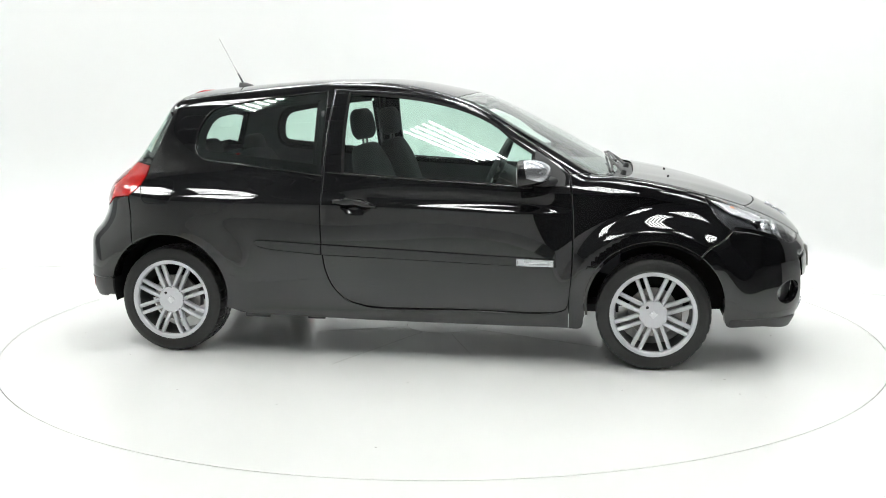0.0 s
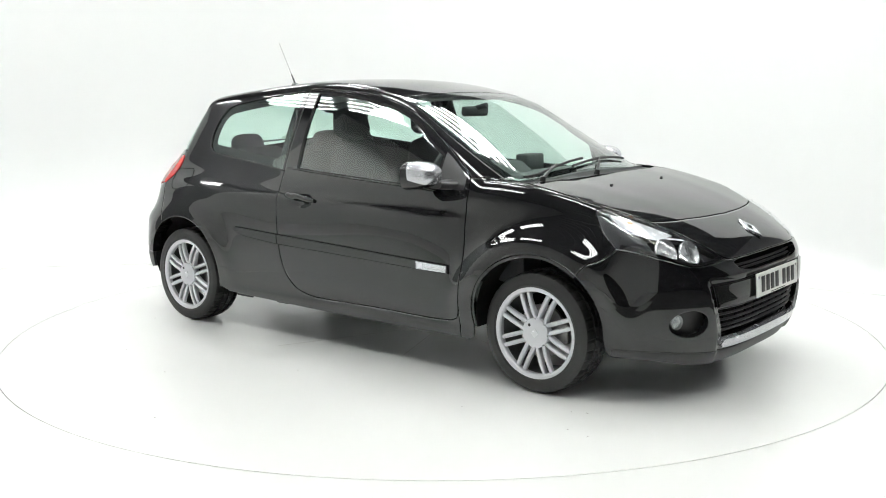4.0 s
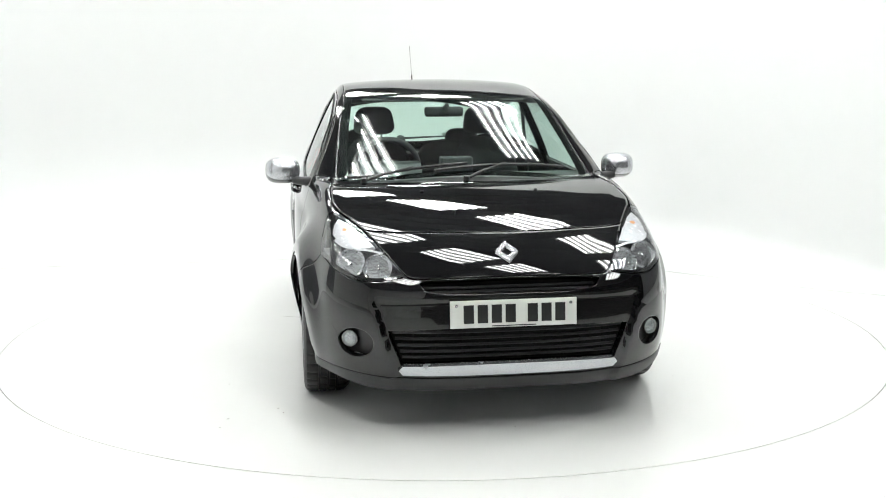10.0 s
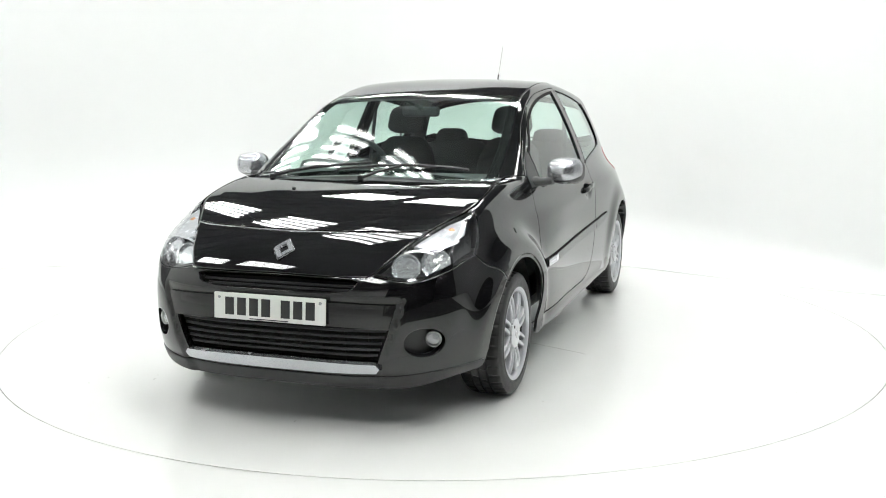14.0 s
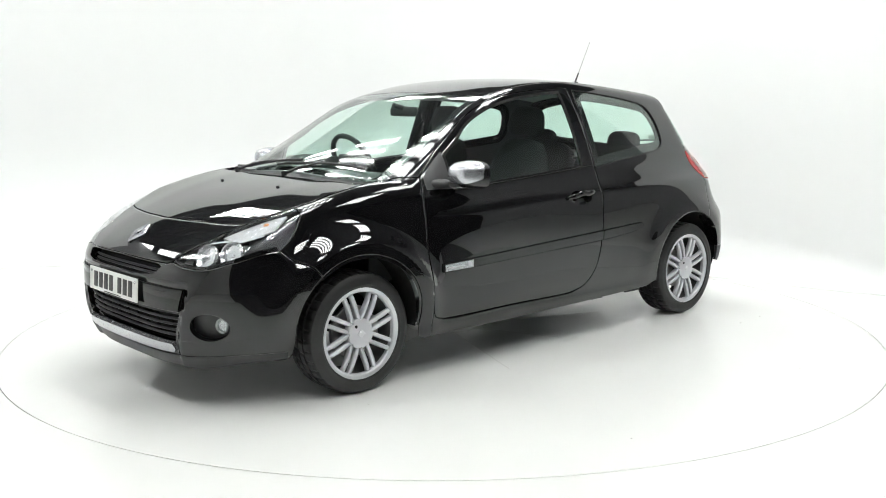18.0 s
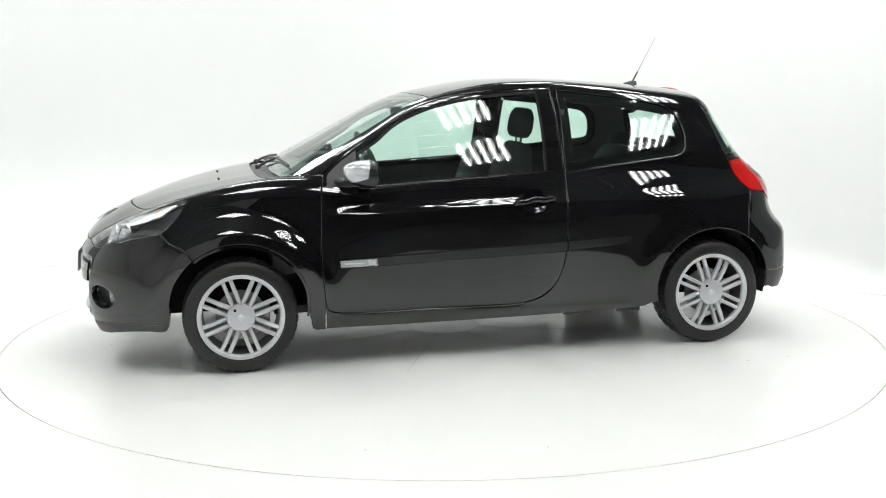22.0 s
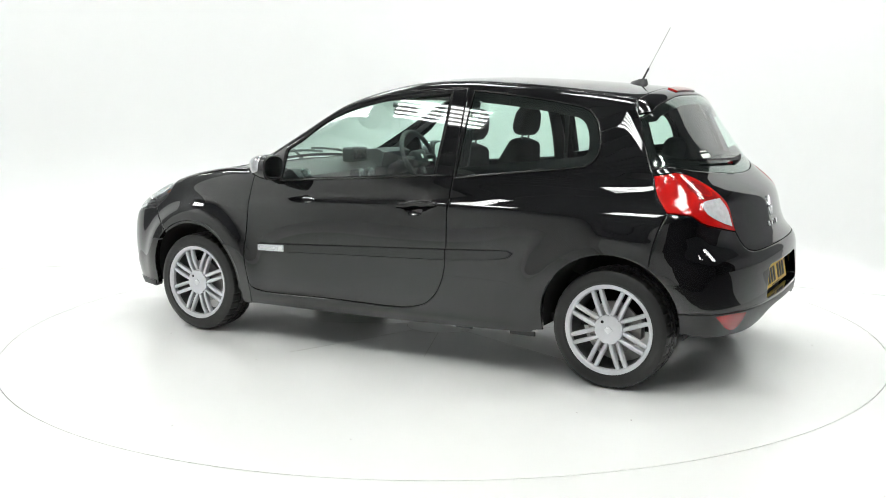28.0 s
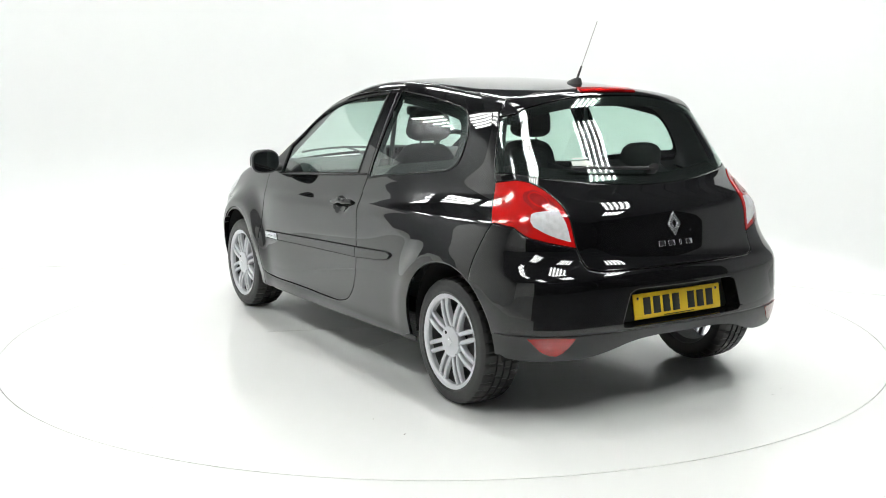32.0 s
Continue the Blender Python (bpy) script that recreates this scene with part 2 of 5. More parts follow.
def trough(length, y):
    """A folded white reflector over one tube, open below."""
    bm = bmesh.new()
    line = [(-0.066, 0.004), (-0.030, 0.040), (0.030, 0.040), (0.066, 0.004), (0.068, 0.006), (0.031, 0.043), (-0.031, 0.043), (-0.068, 0.006)]
    ends = [[bm.verts.new((x, y + a, b)) for a, b in line] for x in (-length / 2, length / 2)]
    for k in range(len(line)):
        j = (k + 1) % len(line)
        bm.faces.new((ends[0][k], ends[0][j], ends[1][j], ends[1][k]))
    bmesh.ops.recalc_face_normals(bm, faces=bm.faces[:])
    return bm


def light_bank(n=5, length=1.5, pitch=0.17):
    """Tubes along the local x axis, on rods from the roof."""
    lamp = new("ceiling_light")
    side = Matrix.Rotation(math.pi / 2, 4, "Z")
    for k in range(n):
        y = (k - (n - 1) / 2) * pitch
        part("batten", box(bmesh.new(), (-length / 2, y - 0.03, 0.045), (length / 2, y + 0.03, 0.092)), BATTEN, lamp)
        part("reflector", trough(length, y), BATTEN, lamp)
        part("tube", lathe(bmesh.new(), [(0.019, -length / 2 + 0.02), (0.019, length / 2 - 0.02)], Matrix.Translation((0, y, 0.006)) @ side, seg=8), TUBE, lamp)
    for x in (-length * 0.35, length * 0.35):
        part("crossbar", box(bmesh.new(), (x - 0.02, -n * pitch / 2, 0.092), (x + 0.02, n * pitch / 2, 0.12)), BATTEN, lamp)
        part("rod", tube(bmesh.new(), [(x, 0, 0.12), (x, 0, ROOF_Z - BANK_Z)], 0.006, 6), BATTEN, lamp)
    return tagged(lamp, "bank of five bright white fluorescent tubes hung under the roof", "ceiling light", "ceiling lights")


bank = None
# rows of banks that run slantwise over the hall, all square to one another
SLANT = -56
ROWS = [[(u, v) for u in (-5.9, -3.6, -1.35, 0.9, 3.2, 5.5)] for v in (-0.3, 2.4)]
ROWS += [[(-6.6, -4.1), (-4.35, -4.3), (-2.5, -4.2), (-0.45, -4.1), (2.95, -3.35), (5.5, -2.6)]]
for row in ROWS:
    for along, across in row:
        spot = pose(0, 0, 0, 0, 0, SLANT) @ pose(along, across, BANK_Z)
        if bank is None:
            bank = light_bank()
            bank.matrix_basis = spot
        else:
            copy_thing(bank, spot)

# the table's hub plate and the joints of its decking
part("hub_joint", lathe(bmesh.new(), [(0.214, 0.0), (0.214, 0.0006), (0.217, 0.0006), (0.217, 0.0)], Matrix.Rotation(math.pi / 2, 4, "X"), seg=64, closed=True), GAP, turntable)
for k in range(8):
    m = Matrix.Rotation(radians(22 + 45 * k), 4, "Z")
    part("deck_joint", box(bmesh.new(), (0.225, -0.001, 0.0), (1.05 if k % 2 else 0.75, 0.001, 0.0007), m), GAP, turntable)
for k in range(26):
    r, a = 2.35 * math.sqrt(random.random()), random.random() * 6.283
    w = random.uniform(0.002, 0.006)
    part("dirt_speck", box(bmesh.new(), (-w, -w * 0.5, 0.0), (w, w * 0.5, 0.0008), pose(r * math.cos(a), r * math.sin(a), 0, 0, 0, 40 * k)), GAP, turntable)
# ---- the car's outer skin, as one smooth closed form ----
def spline_weights(knots):
    """Natural cubic spline on the knots: a function of x that gives one row of weights per knot."""
    k = np.asarray(knots, float)
    n = len(k)
    h = np.diff(k)
    a = np.zeros((n, n))
    b = np.zeros((n, n))
    a[0, 0] = a[-1, -1] = 1
    for i in range(1, n - 1):
        a[i, i - 1], a[i, i], a[i, i + 1] = h[i - 1], 2 * (h[i - 1] + h[i]), h[i]
        b[i, i - 1] += 6 / h[i - 1]
        b[i, i] -= 6 / h[i - 1] + 6 / h[i]
        b[i, i + 1] += 6 / h[i]
    bend = np.linalg.solve(a, b)

    def weights(x):
        x = np.clip(np.asarray(x, float), k[0], k[-1])
        i = np.clip(np.searchsorted(k, x) - 1, 0, n - 2)
        d = h[i]
        s = (x - k[i]) / d
        r = 1 - s
        w = (bend[i] * ((r**3 - r) * d * d / 6)[..., None] + bend[i + 1] * ((s**3 - s) * d * d / 6)[..., None])
        rows = np.arange(x.size).reshape(x.shape)
        flat = w.reshape(-1, n)
        flat[rows.ravel(), i.ravel()] += r.ravel()
        flat[rows.ravel(), i.ravel() + 1] += s.ravel()
        return flat.reshape(*x.shape, n)
    return weights


def spline(*points):
    """A smooth curve y(x) through a few points."""
    xs, ys = zip(*sorted(points))
    w = spline_weights(xs)
    return lambda x: w(x) @ np.array(ys)


# half-widths of the body below the shoulder, by height (rows) and by length (columns)
STATIONS = (-2.0, -1.6, -1.2, -0.6, 0.0, 0.6, 1.1, 1.5, 2.0)
WATERLINES = {
    0.10: (0.68, 0.755, 0.785, 0.780, 0.780, 0.783, 0.785, 0.75, 0.64),
    0.30: (0.73, 0.800, 0.818, 0.812, 0.812, 0.820, 0.812, 0.79, 0.70),
    0.50: (0.737, 0.816, 0.832, 0.825, 0.822, 0.828, 0.829, 0.796, 0.71),
    0.68: (0.715, 0.803, 0.830, 0.828, 0.825, 0.827, 0.811, 0.776, 0.665),
    0.80: (0.690, 0.772, 0.820, 0.824, 0.822, 0.818, 0.786, 0.735, 0.61),
    0.88: (0.645, 0.732, 0.790, 0.812, 0.813, 0.803, 0.767, 0.703, 0.555)}
# the glasshouse above: half-width at the belt, and how fast it leans in from there
BELT = np.array((0.575, 0.680, 0.740, 0.775, 0.785, 0.768, 0.726, 0.655, 0.50))
LEAN = np.array((0.22, 0.28, 0.325, 0.342, 0.35, 0.425, 0.50, 0.46, 0.35))
for z in (0.97, 1.02, 1.10, 1.25, 1.40, 1.55):
    WATERLINES[z] = BELT - LEAN * (z - 0.97) - 0.268 * (z - 0.97) ** 2
AT_STATION, AT_HEIGHT = spline_weights(STATIONS), spline_weights(tuple(WATERLINES))
OFFSETS = np.array(list(WATERLINES.values()))
HUB_F, HUB_R, HUB_Z = 1.222, -1.352, 0.289
ARCH_F, ARCH_R = 0.372, 0.362


LEDGE = spline((-2.1, 0.016), (-1.2, 0.021), (-0.5, 0.024), (0.2, 0.0245), (0.7, 0.018), (1.0, 0.0), (1.1, 0.0), (2.1, 0.0))


def half_width(x, z):
    w = np.einsum("...i,ij,...j->...", AT_HEIGHT(z), OFFSETS, AT_STATION(x))
    # the shoulder line, which rises to the rear
    line = 0.828 - 0.030 * np.clip(x, -1.7, 1.0)
    w = w + LEDGE(x) / (1 + np.exp(np.clip((z - line) / 0.012, -40, 40)))
    # flared lips over the wheels
    for hub, r, tall in ((HUB_F, ARCH_F, 0.050), (HUB_R, ARCH_R, 0.019)):
        d = np.hypot(x - hub, z - HUB_Z)
        w = w + tall * (0.35 + 0.65 * np.clip((z - 0.27) / 0.26, 0, 1)) * np.exp(-(np.clip(d - r - 0.04, 0, None) / 0.075) ** 2)
    # the sill stands a little proud
    w = w + 0.007 / (1 + np.exp(np.clip((z - 0.272) / 0.007, -40, 40))) / (1 + np.exp(np.clip((np.abs(x + 0.06) - 0.84) / 0.03, -40, 40)))
    # the hollow behind the door handle
    return w - 0.016 * np.exp(-(((x + 0.31) / 0.070) ** 2 + ((z - 0.815) / 0.036) ** 2) ** 2)


ROOF = spline((-2.1, 1.27), (-1.8, 1.34), (-1.49, 1.402), (-1.07, 1.447), (-0.73, 1.470), (-0.42, 1.479), (-0.1, 1.462), (0.12, 1.422),
              (0.30, 1.376), (0.45, 1.309), (0.80, 1.128), (1.05, 0.986), (1.3, 0.83), (2.2, 0.3))
# how much the windscreen is crowned across
CROWN = spline((-2.1, 0.0), (-0.1, 0.0), (0.12, 0.004), (0.30, 0.014), (0.45, 0.025), (0.80, 0.031), (1.05, 0.018), (1.3, 0.0), (2.2, 0.0))
BONNET = spline((-2.1, 0.3), (0.0, 0.9), (0.7, 0.980), (1.05, 0.978), (1.25, 0.9515), (1.45, 0.9125), (1.62, 0.866), (1.78, 0.808),
                (1.9, 0.748), (2.0, 0.672), (2.1, 0.56), (2.2, 0.42))
NOSE = spline((0.0, 1.86), (0.12, 1.93), (0.2, 1.98), (0.3, 2.025), (0.42, 2.043), (0.52, 2.046), (0.62, 2.035), (0.75, 2.01), (0.9, 1.97), (1.6, 1.8))
TAIL = spline((0.0, -1.78), (0.2, -1.90), (0.28, -1.955), (0.38, -1.985), (0.52, -1.983), (0.60, -1.978), (0.64, -1.967), (0.665, -1.948), (0.69, -1.931), (0.73, -1.916), (0.80, -1.898), (0.9, -1.86),
              (1.0, -1.745), (1.1, -1.66), (1.28, -1.535), (1.4, -1.475), (1.6, -1.40))


def roof_height(x, y):
    q = np.abs(y)
    lean = np.clip((x + 0.1) / 0.6, 0, 1)
    return ROOF(x) - (0.075 + 0.02 * lean + CROWN(x) / 0.36 + 0.10 * np.clip((-0.5 - x) / 0.8, 0, 1.2)) * q**2 - 0.06 * q**4


def bonnet_height(x, y):
    q = np.abs(y)
    front = np.clip((x - 1.0) / 0.9, 0, 1.2)
    return BONNET(x) - (0.018 + 0.02 * front + 0.18 * front**3) * q**2 + 0.0018 * np.exp(-((q - 0.42 + 0.16 * (x - 1.2)) / 0.10) ** 2) * np.clip((x - 0.9) * 3, 0, 1)


def nose_at(y, z):
    q = np.abs(y)
    # the middle of the bumper lies back between two creases that lean in towards the ground
    edge = 0.468 + 0.30 * (z - 0.27)
    dip = 1 / (1 + np.exp(np.clip((q - edge) / 0.006, -40, 40))) / (1 + np.exp(np.clip((z - 0.575) / 0.010, -40, 40)))
    return NOSE(z) - 0.04 * q**2 - 0.85 * q**4.2 - 0.020 * dip


def tail_at(y, z):
    q = np.abs(y)
    return TAIL(z) + (0.11 + 0.08 * np.clip((z - 0.6) / 0.15, 0, 1)) * q**2 + 0.36 * q**5


def soft_max(a, b, r):
    h = np.clip(r - np.abs(a - b), 0, None) / r
    return np.maximum(a, b) + h * h * h * r / 6


def skin(p):
    """Signed, roughly in metres: negative inside the body."""
    x, y, z = p[..., 0], p[..., 1], p[..., 2]
    e = 0.01
    w = half_width(x, z)
    wz = (half_width(x, z + e) - w) / e
    side = (np.abs(y) - w) / np.sqrt(1 + wz**2)
    hr = roof_height(x, y)
    sr = (roof_height(x + e, y) - hr) / e
    hb = bonnet_height(x, y)
    sb = (bonnet_height(x + e, y) - hb) / e
    top = np.minimum((z - hr) / np.sqrt(1 + sr**2), (z - hb) / np.sqrt(1 + sb**2))
    n = nose_at(y, z)
    ny = (nose_at(np.abs(y) + e, z) - n) / e
    front = (x - n) / np.sqrt(1 + ny**2)
    t = tail_at(y, z)
    ty, tz = (tail_at(np.abs(y) + e, z) - t) / e, (tail_at(y, z + e) - t) / e
    back = (t - x) / np.sqrt(1 + ty**2 + tz**2)
    f = soft_max(side, top, 0.055)
    f = soft_max(f, front, 0.10)
    return soft_max(f, back, 0.10)


def skin_normal(p):
    e = 0.004
    g = np.stack([skin(p + d) - skin(p - d) for d in np.eye(3) * e], -1)
    return g / np.linalg.norm(g, axis=-1, keepdims=True)


def shoot(o, d, far=3.0, steps=90):
    """Where rays that start inside leave the skin."""
    o, d = np.broadcast_arrays(np.asarray(o, float), np.asarray(d, float))
    lo, hi = np.zeros(len(o)), np.full(len(o), far)
    open_ = np.ones(len(o), bool)
    for k in np.linspace(0, far, steps)[1:]:
        i = np.where(open_)[0]
        if not len(i):
            break
        out = skin(o[i] + d[i] * k) > 0
        hi[i[out]] = k
        open_[i[out]] = False
        lo[i[~out]] = k
    for _ in range(18):
        mid = (lo + hi) / 2
        out = skin(o + d * mid[:, None]) > 0
        hi, lo = np.where(out, mid, hi), np.where(out, lo, mid)
    return o + d * ((lo + hi) / 2)[:, None]


def on_side(points, sign=1):
    """(x, z) seen square from the side, on the skin."""
    p = np.array(points, float)
    o = np.stack([p[:, 0], 0 * p[:, 0], p[:, 1]], -1)
    return shoot(o, np.array([[0, sign, 0]]) + 0 * o, 1.2, 50)


def on_top(points):
    """(x, y) seen from above, on the skin."""
    p = np.array(points, float)
    o = np.stack([p[:, 0], p[:, 1], 0 * p[:, 0] + 0.5], -1)
    return shoot(o, np.array([[0, 0, 1]]) + 0 * o, 1.2, 50)


def on_front(points):
    """(y, z) seen from ahead."""
    p = np.array(points, float)
    o = np.stack([0 * p[:, 0] + 1.0, p[:, 0], p[:, 1]], -1)
    return shoot(o, np.array([[1, 0, 0]]) + 0 * o, 1.4, 60)


def on_back(points):
    """(y, z) seen from behind."""
    p = np.array(points, float)
    o = np.stack([0 * p[:, 0] - 0.9, p[:, 0], p[:, 1]], -1)
    return shoot(o, np.array([[-1, 0, 0]]) + 0 * o, 1.4, 60)
# ---- panels cut from the skin ----
from mathutils import geometry


class Around:
    """A chart of the skin by rays that leave an axis: 'x' (along the car) or 'z' (upright)."""
    def __init__(self, axis, at, scale=0.8):
        self.axis, self.at, self.scale = axis, at, scale

    def chart(self, p):
        if self.axis == "x":
            return np.stack([p[:, 0], np.arctan2(p[:, 2] - self.at, p[:, 1]) * self.scale], -1)
        a = np.arctan2(p[:, 1], (p[:, 0] - self.at) * (1 if self.at > -0.5 else -1))
        return np.stack([a * self.scale, p[:, 2]], -1)

    def skin(self, uv):
        if self.axis == "x":
            a = uv[:, 1] / self.scale
            o = np.stack([uv[:, 0], 0 * a, 0 * a + self.at], -1)
            return shoot(o, np.stack([0 * a, np.cos(a), np.sin(a)], -1), 1.3, 50)
        a = uv[:, 0] / self.scale
        s = 1 if self.at > -0.5 else -1
        o = np.stack([0 * a + self.at, 0 * a, uv[:, 1]], -1)
        return shoot(o, np.stack([s * np.cos(a), np.sin(a), 0 * a], -1), 1.6, 60)


FLANK, NOSE_CHART, TAIL_CHART = Around("x", 0.72), Around("z", 1.10, 0.85), Around("z", -1.05, 0.85)


def curve(points, step=0.02, closed=True):
    """A smooth line through 2-D points; a third entry marks a sharp corner."""
    pts = [np.array(p[:2], float) for p in points]
    sharp = [len(p) > 2 for p in points]
    n = len(pts)
    out = []
    for i in range(n if closed else n - 1):
        a, b = pts[i], pts[(i + 1) % n]
        j, k = (i + 1) % n, (i + 2) % n
        d = b - a
        l = np.linalg.norm(d)
        def tangent(q, before, after):
            if sharp[q] or (not closed and q in (0, n - 1)):
                return d
            u, v = pts[q] - pts[before], pts[after] - pts[q]
            lu, lv = np.linalg.norm(u), np.linalg.norm(v)
            m = (u / lu * lv + v / lv * lu) / (lu + lv)
            return m / (np.linalg.norm(m) + 1e-9) * min(l, 1.6 * min(lu, lv))
        ta, tb = tangent(i, i - 1, j), tangent(j, i, k)
        m = max(1, int(l / step))
        for s in np.linspace(0, 1, m, endpoint=False):
            out.append((2 * s**3 - 3 * s**2 + 1) * a + (s**3 - 2 * s**2 + s) * ta + (3 * s**2 - 2 * s**3) * b + (s**3 - s**2) * tb)
    if not closed:
        out.append(pts[-1])
    return np.array(out)


def inset(loop, d):
    """Moves a closed 2-D loop to its left by d."""
    nx, pv = np.roll(loop, -1, 0), np.roll(loop, 1, 0)
    t = nx - pv
    t /= np.linalg.norm(t, axis=1, keepdims=True) + 1e-12
    return loop + np.stack([-t[:, 1], t[:, 0]], -1) * d


def area(loop):
    x, y = loop.T
    return 0.5 * np.sum(x * np.roll(y, -1) - np.roll(x, -1) * y)


def inside(points, loop):
    x, y = points.T
    r = np.zeros(len(points), bool)
    for (ax, ay), (bx, by) in zip(loop, np.roll(loop, -1, 0)):
        c = (ay > y) != (by > y)
        with np.errstate(divide="ignore", invalid="ignore"):
            r ^= c & (x < (bx - ax) * (y - ay) / (by - ay) + ax)
    return r


def near(points, loop, d):
    q = np.full(len(points), 9.0)
    for p in loop:
        q = np.minimum(q, np.hypot(*(points - p).T))
    return q < d


def panel(name, chart, outer, holes, material, parent, label="", gap=0.002, hole_gap=0.002, step=0.028, sink=0.0, depth=0.014, mirror=False, only=0):
    """A pressing that lies on the skin: loops are 3-D points on it. Its edges are turned inwards. sink: how far under the skin it lies."""
    loops = [chart.chart(np.asarray(l)) for l in (outer, *holes)]
    loops = [l if area(l) > 0 else l[::-1] for l in loops]
    loops = [inset(l, gap if i == 0 else -hole_gap) for i, l in enumerate(loops)]
    lo, hi = loops[0].min(0), loops[0].max(0)
    gx, gy = np.meshgrid(np.arange(lo[0], hi[0], step), np.arange(lo[1], hi[1], step))
    g = np.stack([gx.ravel(), gy.ravel()], -1)
    g = g[inside(g, loops[0]) & ~near(g, loops[0], step * 0.55)]
    for l in loops[1:]:
        g = g[~inside(g, l) & ~near(g, l, step * 0.55)]
    verts, edges = [], []
    rolled = [inset(l, 0.004 if i == 0 else -0.004) for i, l in enumerate(loops)] if depth and material is PAINT else []
    for l in (*loops, *rolled):
        n0 = len(verts)
        verts += [Vector(p) for p in l]
        edges += [(n0 + k, n0 + (k + 1) % len(l)) for k in range(len(l))]
    verts += [Vector(p) for p in g]
    v2, e2, f2, *_ = geometry.delaunay_2d_cdt(verts, edges, [], 0, 1e-6)
    uv = np.array([tuple(v) for v in v2])
    tri = np.array([f for f in f2 if len(f) == 3])
    mid = uv[tri].mean(1)
    ok = inside(mid, loops[0])
    for l in loops[1:]:
        ok &= ~inside(mid, l)
    tri = tri[ok]
    p = chart.skin(uv)
    n = skin_normal(p)
    p = p - n * sink
    rim = {}
    for a, b, c in tri:
        for e in ((a, b), (b, c), (c, a)):
            rim[e] = rim.get(e, 0) + 1
    border = [e for e in rim if (e[1], e[0]) not in rim]
    flip = np.einsum("ij,ij->i", np.cross(p[tri[:, 1]] - p[tri[:, 0]], p[tri[:, 2]] - p[tri[:, 0]]), n[tri[:, 0]]).sum() < 0
    verts3, normals, faces = list(p), list(n), [tuple(t[::-1]) if flip else tuple(t) for t in tri]
    if depth:
        ids = {}
        for a, b in border:
            for k in (a, b):
                if k not in ids:
                    ids[k] = (len(verts3), len(verts3) + 1)
                    verts3 += [p[k], p[k] - n[k] * depth]
                    normals += [n[k], n[k]]
            q = (ids[a][0], ids[a][1], ids[b][1], ids[b][0])
            faces.append(q[::-1] if flip else q)
    verts3, normals = np.array(verts3), np.array(normals)
    # edge faces get normals that point out of the edge
    count = len(p)
    if len(verts3) > count:
        acc = np.zeros_like(verts3)
        for f in faces[len(tri):]:
            a, b, c = (verts3[i] for i in f[:3])
            m = np.cross(b - a, c - a)
            for i in f:
                acc[i] += m / (np.linalg.norm(m) + 1e-12)
        acc /= np.linalg.norm(acc, axis=1, keepdims=True) + 1e-12
        normals[count:] = acc[count:]
        if rolled:
            for k, (top, _) in ids.items():
                m = n[k] + acc[top] * 1.1
                normals[k] = m / np.linalg.norm(m)
    made = []
    for s in ((1, -1) if mirror else (only or 1,)):
        me = bpy.data.meshes.new(name)
        k = np.array([1, s, 1])
        me.from_pydata((verts3 * k).tolist(), [], [f if s > 0 else f[::-1] for f in faces])
        me.shade_smooth()
        me.normals_split_custom_set_from_vertices((normals * k).tolist())
        me.materials.append(material)
        ob = new(name, me)
        ob.parent = parent
        if label:
            ob["label"] = label
        made.append(ob)
    return made if mirror else made[0]


def line_side(points, step=0.02, closed=True):
    return on_side(curve(points, step, closed))


car = tagged(new("car"), "glossy black three-door hatchback with silver alloy wheels", "car")
# ---- the car's body ----
def S(*p, step=0.02):
    return on_side(curve(p, step, False))


def T(*p, step=0.02):
    return on_top(curve(p, step, False))


def N(*p, step=0.02):
    return on_front(curve(p, step, False))


def B(*p, step=0.02):
    return on_back(curve(p, step, False))


def line_front(points, step=0.02):
    return on_front(curve(points, step, True))


def line_front_open(points, step=0.02):
    return on_front(curve(points, step, False))


def line_back(points, step=0.02):
    return on_back(curve(points, step, True))


def join(*runs):
    """One closed loop from runs of points, with none twice."""
    p = np.concatenate(runs)
    keep = [0]
    for i in range(1, len(p)):
        if np.linalg.norm(p[i] - p[keep[-1]]) > 0.004:
            keep.append(i)
    p = p[keep]
    return p[:-1] if np.linalg.norm(p[0] - p[-1]) < 0.004 else p


def flip(p):
    return p[::-1] * np.array([1, -1, 1])


def both(half):
    """Closes a run that starts and ends on the centre line with its mirror image."""
    return join(half, flip(half))


# shut lines, for the car's left half
DOOR_TOP = [(0.792, 0.985), (0.765, 1.012), (0.68, 1.078), (0.565, 1.155), (0.415, 1.25), (0.262, 1.325), (0.082, 1.375), (-0.19, 1.406), (-0.417, 1.417), (-0.472, 1.418)]
DOOR_BACK = [(-0.472, 1.418), (-0.479, 1.346), (-0.486, 1.2), (-0.492, 0.969), (-0.488, 0.591), (-0.468, 0.472), (-0.425, 0.382), (-0.36, 0.322), (-0.263, 0.291), (0.272, 0.288), (0.729, 0.288), (0.785, 0.308), (0.801, 0.36)]
DOOR_FRONT = [(0.801, 0.36), (0.814, 0.518), (0.816, 0.721), (0.805, 0.878), (0.792, 0.985)]
door_loop = join(S(*DOOR_TOP), S(*DOOR_BACK), S(*DOOR_FRONT))
GLASS = [(0.60, 0.923, 1), (0.60, 1.085, 1), (0.50, 1.147), (0.411, 1.219), (0.262, 1.291), (0.083, 1.340), (-0.188, 1.377), (-0.385, 1.391, 1), (-0.391, 1.2), (-0.383, 0.984, 1), (-0.029, 0.961), (0.264, 0.944)]
glass_loop = line_side(GLASS)
